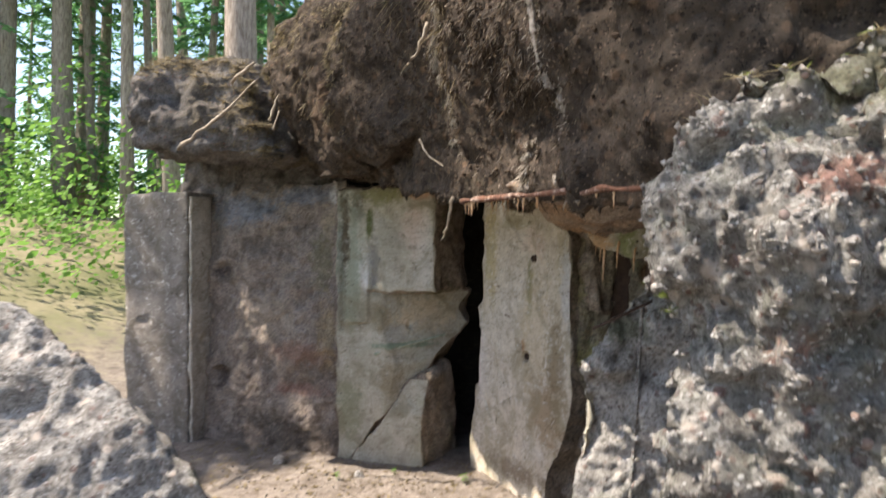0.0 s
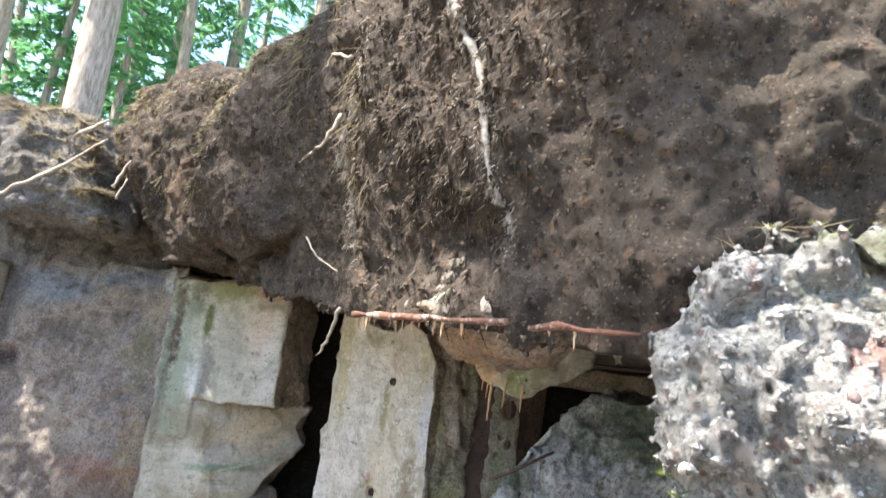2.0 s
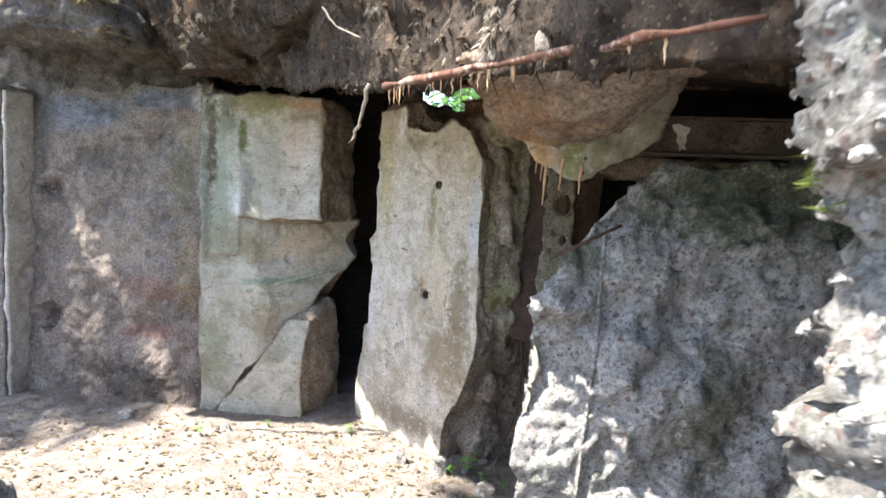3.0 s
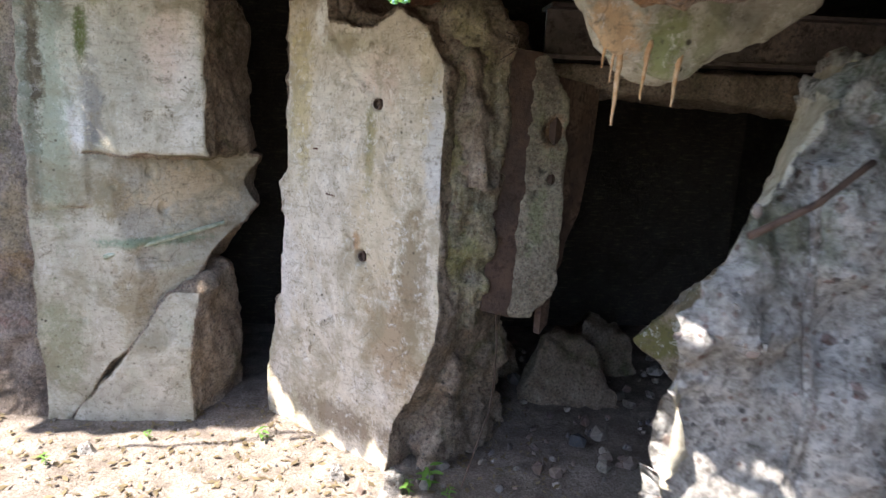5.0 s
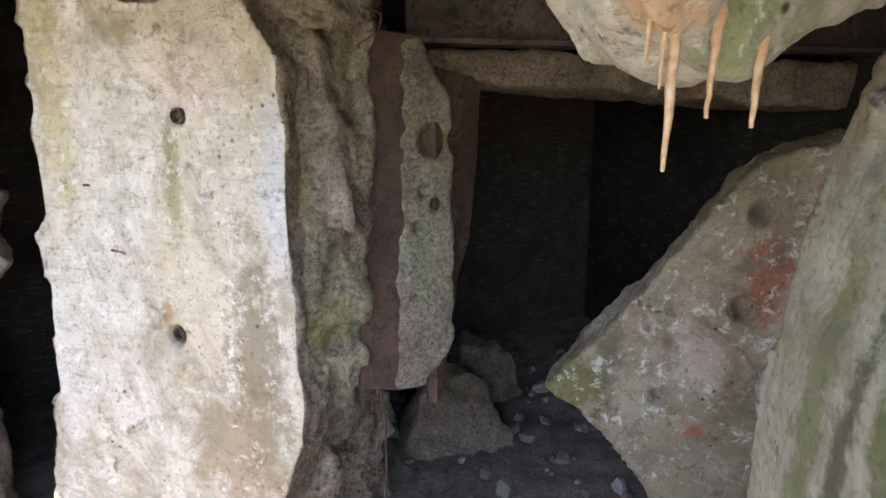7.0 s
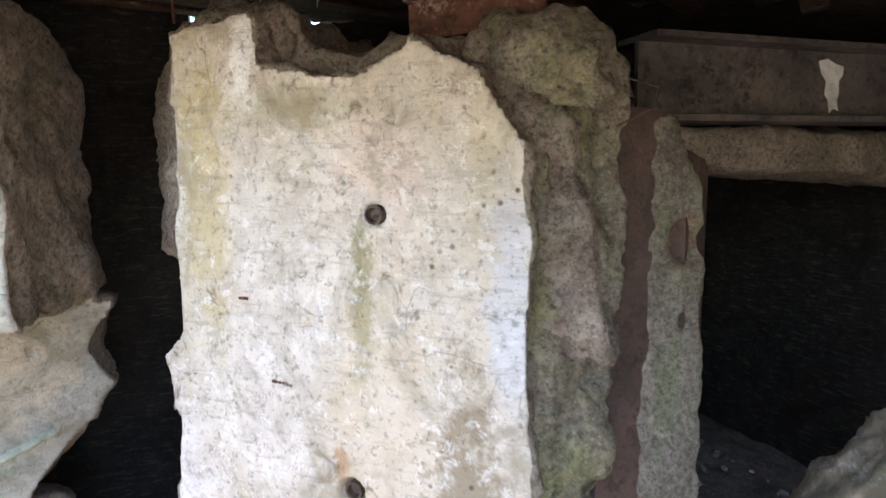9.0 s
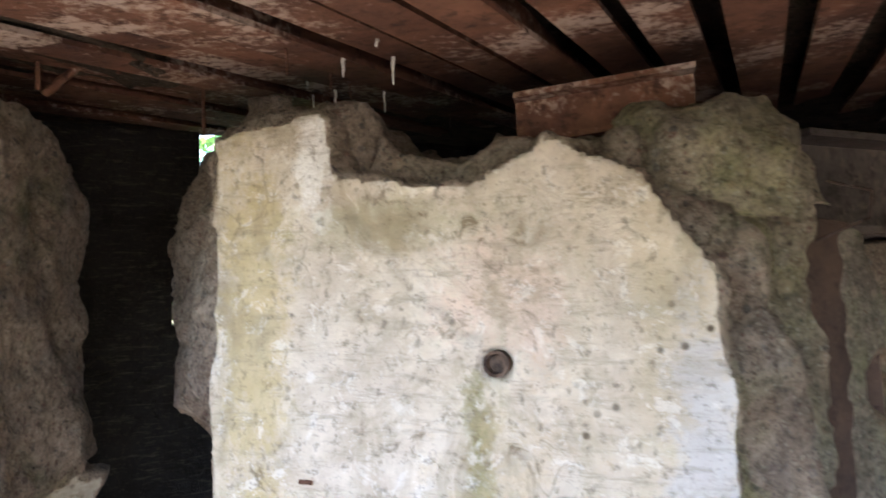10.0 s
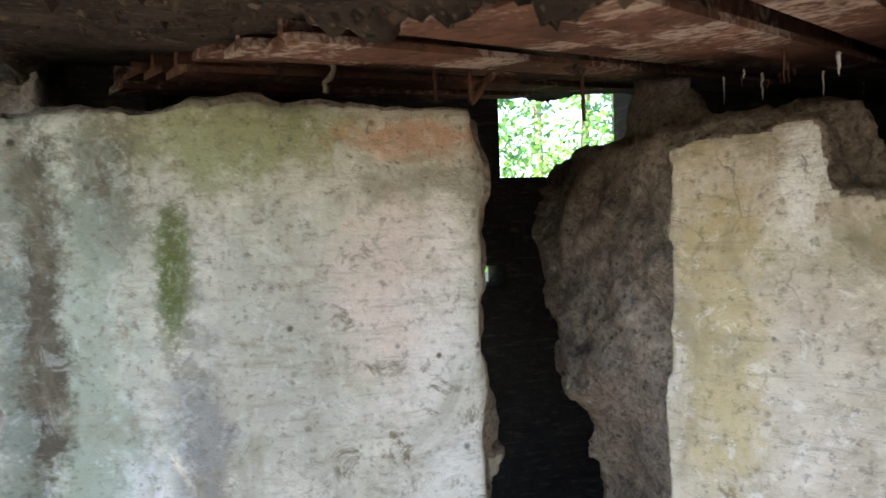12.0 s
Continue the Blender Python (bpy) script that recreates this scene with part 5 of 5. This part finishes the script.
def litter(count, area, seed):
    rnd = random.Random(seed)
    xs = np.array([[rnd.uniform(area[0], area[1]), rnd.uniform(area[2], area[3]), 0.0] for _ in range(count)])
    zs = ground_z(xs[:, 0], xs[:, 1]) + 0.035 * fbm(xs, 0.9, 4, 5) + 0.012 * fbm(xs, 0.12, 3, 9)
    verts, faces = [], []
    for (x, y, _), z in zip(xs, zs):
        a, l = rnd.uniform(0, math.tau), rnd.uniform(0.015, 0.05)
        d, s = Vector((math.cos(a), math.sin(a), rnd.uniform(-0.15, 0.3))) * l, Vector((-math.sin(a), math.cos(a), rnd.uniform(-0.3, 0.3))) * l * rnd.uniform(0.05, 0.3)
        p = Vector((x, y, z + 0.006))
        k = len(verts)
        verts += [p, p + d * 0.5 + s, p + d, p + d * 0.5 - s]
        faces.append((k, k + 1, k + 2, k + 3))
    me = bpy.data.meshes.new("leaf_litter")
    me.from_pydata(verts, [], faces)
    me.materials.append(M_LITTER)
    place("leaf_litter", me, None, "dry needles and leaf scraps on the sand", "litter", "", "stuff")


pebbles("gravel", 900, (-2.6, 1.2, 3.2, 5.0), (0.004, 0.014), M_STONE, "loose gravel and cement crumbs on the sand", 5)
pebbles("rubble_stones", 300, (0.5, 3.0, 4.3, 6.0), (0.015, 0.06), M_STONE, "loose rubble on the earth in the doorway", 6)
litter(5200, (-3.2, 1.5, 2.6, 5.1), 7)
for i, (x, y, sx, sy, h) in enumerate(((1.7, 5.2, 0.28, 0.2, 0.34), (1.35, 5.5, 0.2, 0.16, 0.22), (2.05, 5.6, 0.24, 0.2, 0.3), (1.2, 4.95, 0.12, 0.1, 0.14), (0.72, 4.3, 0.06, 0.05, 0.07), (0.5, 4.42, 0.05, 0.04, 0.05), (-0.55, 4.62, 0.05, 0.04, 0.05), (-1.2, 4.7, 0.07, 0.05, 0.06), (0.95, 4.05, 0.06, 0.05, 0.06))):
    rubble("rubble_block", lambda bm: hull(bm, [(x - sx, y - sy * 0.6, -0.08), (x + sx, y - sy, -0.08), (x + sx * 0.7, y + sy, -0.08), (x - sx * 0.8, y + sy, -0.08), (x - sx * 0.5, y - sy * 0.5, h), (x + sx * 0.6, y - sy * 0.3, h * 0.85), (x, y + sy * 0.6, h * 0.95)]),
           0.02 if sx > 0.1 else 0.012, [M_GREYB if i > 3 else M_BROWN], 0.03 * (1 if sx > 0.1 else 0.4), 0.1, [], 1, 60 + i, None, "broken block of concrete lying on the earth", "rubble", "rubble blocks", crag=0.01)


def seedling(x, y, size, seed):
    rnd = random.Random(seed)
    z = ground_height(x, y)
    thing = tagged(new("seedling"), "small green seedling in the soil at the wall's foot", "plant", "seedlings")
    part("stem", tube([(x, y, z - 0.02), (x + 0.01, y, z + size)], 0.002, 5, 0.5, seed), M_LEAF, thing)
    for i in range(9):
        a = i * 2.4
        h = z + size * (0.35 + 0.65 * i / 8)
        d = Vector((math.cos(a), math.sin(a), rnd.uniform(-0.1, 0.4)))
        s = Vector((-math.sin(a), math.cos(a), 0))
        p = Vector((x, y, h))
        l = size * rnd.uniform(0.35, 0.6)
        bm = bmesh.new()
        rows = [[bm.verts.new(p + d * l * q + s * w * l + Vector((0, 0, -0.25 * l * q * q + (0.06 * l if w else 0)))) for w in (-k, 0, k)] for q, k in ((0.1, 0.06), (0.4, 0.2), (0.7, 0.17), (1.0, 0.02))]
        for r0, r1 in zip(rows, rows[1:]):
            for c in (0, 1):
                bm.faces.new((r0[c], r0[c + 1], r1[c + 1], r1[c]))
        part("leaf", bm, M_LEAF, thing, smooth=True)


for i, (x, y, size) in enumerate(((0.86, 4.28, 0.11), (0.78, 4.26, 0.07), (0.93, 4.2, 0.06), (0.15, 4.72, 0.07), (-0.34, 4.72, 0.05), (-0.66, 4.5, 0.05), (1.05, 4.15, 0.05))):
    seedling(x, y, size, 30 + i)
BOULDER_SKIN = tree_of(boulder)
fibres("grass_tuft", [((1.35, 1.72, 1.95), (0.12, 0.05, 0.02)), ((1.6, 1.7, 2.0), (0.15, 0.06, 0.02))], 300, 0.045, 0.0008, M_LITTER, "dry grass and needles on top of the boulder", 15, "grass", 0.1, BOULDER_SKIN)
fibres("moss_tuft", [((1.1, 1.78, 1.49), (0.015, 0.015, 0.015)), ((1.4, 1.7, 1.94), (0.1, 0.05, 0.02))], 260, 0.016, 0.0016, M_MOSS, "small tuft of green moss on the boulder", 16, "moss", -0.1, BOULDER_SKIN)


def studs(name, host, skin, spots, count, sizes, seed):
    """River stones standing out of the broken face, as one mass."""
    rnd = random.Random(seed)
    base = bmesh.new()
    bmesh.ops.create_icosphere(base, subdivisions=2, radius=1)
    bv = [v.co.copy() for v in base.verts]
    bf = [[v.index for v in f.verts] for f in base.faces]
    base.free()
    verts, faces = [], []
    for i in range(count):
        (cx, cy, cz), (sx, sy, sz) = spots[i % len(spots)]
        loc, nor, _, _ = skin.find_nearest(Vector((rnd.gauss(cx, sx), rnd.gauss(cy, sy), rnd.gauss(cz, sz))))
        r = rnd.uniform(*sizes) * rnd.choice((0.5, 0.6, 0.8, 1.0))
        m = Matrix.LocRotScale(loc - nor * r * 0.62, Euler((rnd.random() * 6, rnd.random() * 6, rnd.random() * 6)), (r, r * rnd.uniform(0.6, 1), r * rnd.uniform(0.5, 0.8)))
        k = len(verts)
        verts += [m @ (v * rnd.uniform(0.93, 1.05)) for v in bv]
        faces += [[j + k for j in f] for f in bf]
    me = bpy.data.meshes.new(name)
    me.from_pydata(verts, [], faces)
    me.materials.append(M_STONE)
    tagged(place(name, me, host, "river stones set in the broken face"), kind="stuff")


studs("stone_inclusion", boulder, BOULDER_SKIN, [((1.3, 1.65, 1.6), (0.15, 0.1, 0.2)), ((1.4, 1.65, 1.2), (0.15, 0.1, 0.2))], 170, (0.005, 0.013), 3)
studs("stone_inclusion", stander, tree_of(stander), [((1.3, 2.7, 1.1), (0.25, 0.03, 0.3))], 60, (0.005, 0.014), 4)


def clods(name, skin, spots, count, sizes, mat, label, seed):
    """Crumbs of earth clinging to a face, as one mass."""
    rnd = random.Random(seed)
    verts, faces = [], []
    octa = [(0, 2, 4), (2, 1, 4), (1, 3, 4), (3, 0, 4), (2, 0, 5), (1, 2, 5), (3, 1, 5), (0, 3, 5)]
    for i in range(count):
        (cx, cy, cz), (sx, sy, sz) = spots[i % len(spots)]
        loc, nor, _, _ = skin.find_nearest(Vector((rnd.gauss(cx, sx), rnd.gauss(cy, sy), rnd.gauss(cz, sz))))
        r = rnd.uniform(*sizes) * rnd.choice((0.4, 0.6, 1.0))
        k = len(verts)
        verts += [loc + Vector(d) * r * rnd.uniform(0.5, 1.4) + Vector((rnd.gauss(0, 0.2), rnd.gauss(0, 0.2), rnd.gauss(0, 0.2))) * r for d in ((1, 0, 0), (-1, 0, 0), (0, 1, 0), (0, -1, 0), (0, 0, 1), (0, 0, -1))]
        faces += [[j + k for j in f] for f in octa]
    me = bpy.data.meshes.new(name)
    me.from_pydata(verts, [], faces)
    me.materials.append(mat)
    place(name, me, None, label, "earth crumbs", "", "stuff")


fibres("moss_cushion", [((-0.36, 3.72, 2.5), (0.04, 0.05, 0.14)), ((-0.3, 3.68, 2.7), (0.05, 0.05, 0.1)), ((-0.1, 3.55, 2.95), (0.12, 0.1, 0.05)), ((-0.95, 4.35, 2.95), (0.12, 0.05, 0.06))], 3800, 0.03, 0.0022, M_LITTER, "dry yellowish moss hanging on the slab's lobes", 25, "moss", 1.1)
fibres("root_felt", [((0.62, 2.5, 2.35), (0.1, 0.12, 0.25)), ((0.85, 2.2, 2.45), (0.1, 0.1, 0.22)), ((0.75, 2.35, 2.1), (0.1, 0.12, 0.15))], 5200, 0.022, 0.0013, M_FELT, "felt of fine pale and dark rootlets on the slab", 26, "rootlets", 1.2)
FACE = [((0.85, 2.2, 2.2), (0.15, 0.2, 0.25)), ((0.6, 2.6, 2.25), (0.15, 0.2, 0.25)), ((0.3, 3.1, 2.3), (0.2, 0.3, 0.25)), ((-0.1, 3.8, 2.35), (0.25, 0.3, 0.25)), ((-0.7, 4.45, 2.4), (0.25, 0.15, 0.2))]
clods("earth_crumbs", ROOF_SKIN, FACE, 15000, (0.003, 0.009), M_EARTH, "crumbs of dark earth clinging to the slab", 31)
clods("cement_crumbs", BOULDER_SKIN, [((1.3, 1.65, 1.6), (0.15, 0.1, 0.2)), ((1.4, 1.65, 1.2), (0.15, 0.1, 0.25))], 5000, (0.002, 0.008), M_GREYB, "crumbs of grey cement on the boulder", 33)


# ---- trees ----
def build_tree(height, radius, crown_from, spread, seed):
    rnd = random.Random(seed)
    bm = bmesh.new()
    rings = []
    for i in range(9):
        k = i / 8
        r = radius * (1 - 0.85 * k) + (0.06 * radius if i == 0 else 0)
        ox, oy = 0.12 * math.sin(k * 5 + seed) * k, 0.12 * math.cos(k * 4 + seed) * k
        rings.append([(ox + r * math.cos(a * math.tau / 10), oy + r * math.sin(a * math.tau / 10), k * height) for a in range(10)])
    loft(bm, rings)
    verts, faces = [], []
    branches = int((height - crown_from) * 7)
    for b in range(branches):
        z = crown_from + (height - crown_from) * b / branches
        k = (z - crown_from) / (height - crown_from)
        ln = spread * (1 - 0.8 * k) * rnd.uniform(0.6, 1.1)
        a = rnd.uniform(0, math.tau)
        d = Vector((math.cos(a), math.sin(a), 0))
        tip = Vector((0, 0, z)) + d * ln + Vector((0, 0, -0.35 * ln))
        base = Vector((0, 0, z))
        for s in range(int(16 + ln * 22)):
            q = rnd.uniform(0.12, 1)
            p = base.lerp(tip, q) + Vector((0, 0, 0.25 * ln * q * (1 - q)))
            side = Vector((-d.y, d.x, 0)) * rnd.choice((-1, 1))
            w = side * rnd.uniform(0.4, 1) + d * rnd.uniform(0.1, 0.8) + Vector((0, 0, -rnd.uniform(0.1, 0.7)))
            w = w.normalized() * rnd.uniform(0.14, 0.34)
            t = w.cross(Vector((rnd.uniform(-1, 1), rnd.uniform(-1, 1), 1))).normalized() * rnd.uniform(0.02, 0.045)
            i = len(verts)
            verts += [p - t, p + w * 0.5 - t * 1.3, p + w, p + w * 0.5 + t * 1.3]
            faces.append((i, i + 1, i + 2, i + 3))
    me = bpy.data.meshes.new("crown")
    me.from_pydata(verts, [], faces)
    me.materials.append(M_NEEDLE)
    tree = tagged(new("spruce_tree"), "tall spruce with drooping green branches behind the ruin, some added unseen for shade", "tree", "forest trees")
    part("trunk", bm, M_BARK, tree, smooth=True)
    place("crown", me, tree)
    return tree


def forest():
    rnd = random.Random(4)
    kinds = [build_tree(17, 0.2, 1.2, 2.2, 1), build_tree(20, 0.21, 6.5, 2.4, 2), build_tree(13, 0.12, 0.6, 1.9, 3)]
    bare = [(-3.86, 8.5, 1.25), (-11.6, 14.0, 0.55), (-8.84, 12.0, 0.7), (-12.2, 12.0, 1.0), (-10.6, 15.0, 0.6), (-2.05, 11.0, 0.55), (-6.4, 10.4, 0.8), (-4.6, 13.0, 0.7)]
    kinds[0].matrix_world = pose(-9, 19, 2.0)
    kinds[2].matrix_world = pose(-6.2, 13.5, 1.9)

    def at_ground(x, y, turn):
        return pose(x, y, float(ground_z(np.array(x), np.array(y))) - 0.1, 0, 0, turn)

    for i, (x, y, w) in enumerate(bare):
        m = at_ground(x, y, 40.0 * i) @ Matrix.Diagonal((w, w, 1, 1))
        if i == 0:
            kinds[1].matrix_world = m
        else:
            copy_thing(kinds[1], at_ground(x, y, 40.0 * i) @ pose(0, 0, 0, 3 * math.sin(i), 3 * math.cos(2 * i))).scale = (w, w, 1)
    # unseen spruces added beside the cutting to throw shade on the wall and slab
    copy_thing(kinds[2], at_ground(-6.77, 2.9, 70.0))
    shade_spruce = build_tree(17, 0.15, 12, 0.85, 6)
    shade_spruce.matrix_world = at_ground(-5.16, -0.71, 20.0)
    shade_spruce.scale = (0.55, 0.55, 1)
    copy_thing(shade_spruce, at_ground(-5.69, 0.48, 110.0)).scale = (1, 1, 1)
    for i in range(60):
        a = rnd.uniform(-1.35, 0.85)
        d = rnd.uniform(14, 34)
        x, y = 0.5 + math.sin(a) * d, 2.0 + math.cos(a) * d
        copy_thing(rnd.choice(kinds), at_ground(x, y, rnd.uniform(0, 360)) @ pose(0, 0, 0, rnd.uniform(-4, 4), rnd.uniform(-4, 4)))


def undergrowth():
    """Young broadleaf growth under the spruces, as one mass of leaves."""
    rnd = random.Random(8)
    verts, faces = [], []
    for i in range(330):
        a, d = rnd.uniform(-1.45, 0.9), rnd.uniform(8.5, 26)
        cx, cy = 0.5 + math.sin(a) * d, 2.0 + math.cos(a) * d
        gz = float(ground_z(np.array(cx), np.array(cy)))
        h, w = rnd.uniform(0.7, 3.4), rnd.uniform(0.5, 1.3)
        for j in range(150):
            q = rnd.random()
            r = w * math.sqrt(rnd.random()) * (1 - 0.5 * q)
            b = rnd.uniform(0, math.tau)
            p = Vector((cx + r * math.cos(b), cy + r * math.sin(b), gz + h * q))
            n = Vector((rnd.gauss(0, 1), rnd.gauss(0, 1), rnd.gauss(0.9, 0.6))).normalized()
            t = n.orthogonal().normalized()
            s = n.cross(t)
            l = rnd.uniform(0.05, 0.13) * (0.7 + d / 22)
            k = len(verts)
            verts += [p, p + t * l * 0.5 + s * l * 0.33, p + t * l, p + t * l * 0.5 - s * l * 0.33]
            faces.append((k, k + 1, k + 2, k + 3))
    me = bpy.data.meshes.new("undergrowth")
    me.from_pydata(verts, [], faces)
    me.materials.append(M_LEAF)
    place("undergrowth", me, None, "fresh green undergrowth beneath the spruces", "undergrowth", "", "stuff")


forest()
undergrowth()
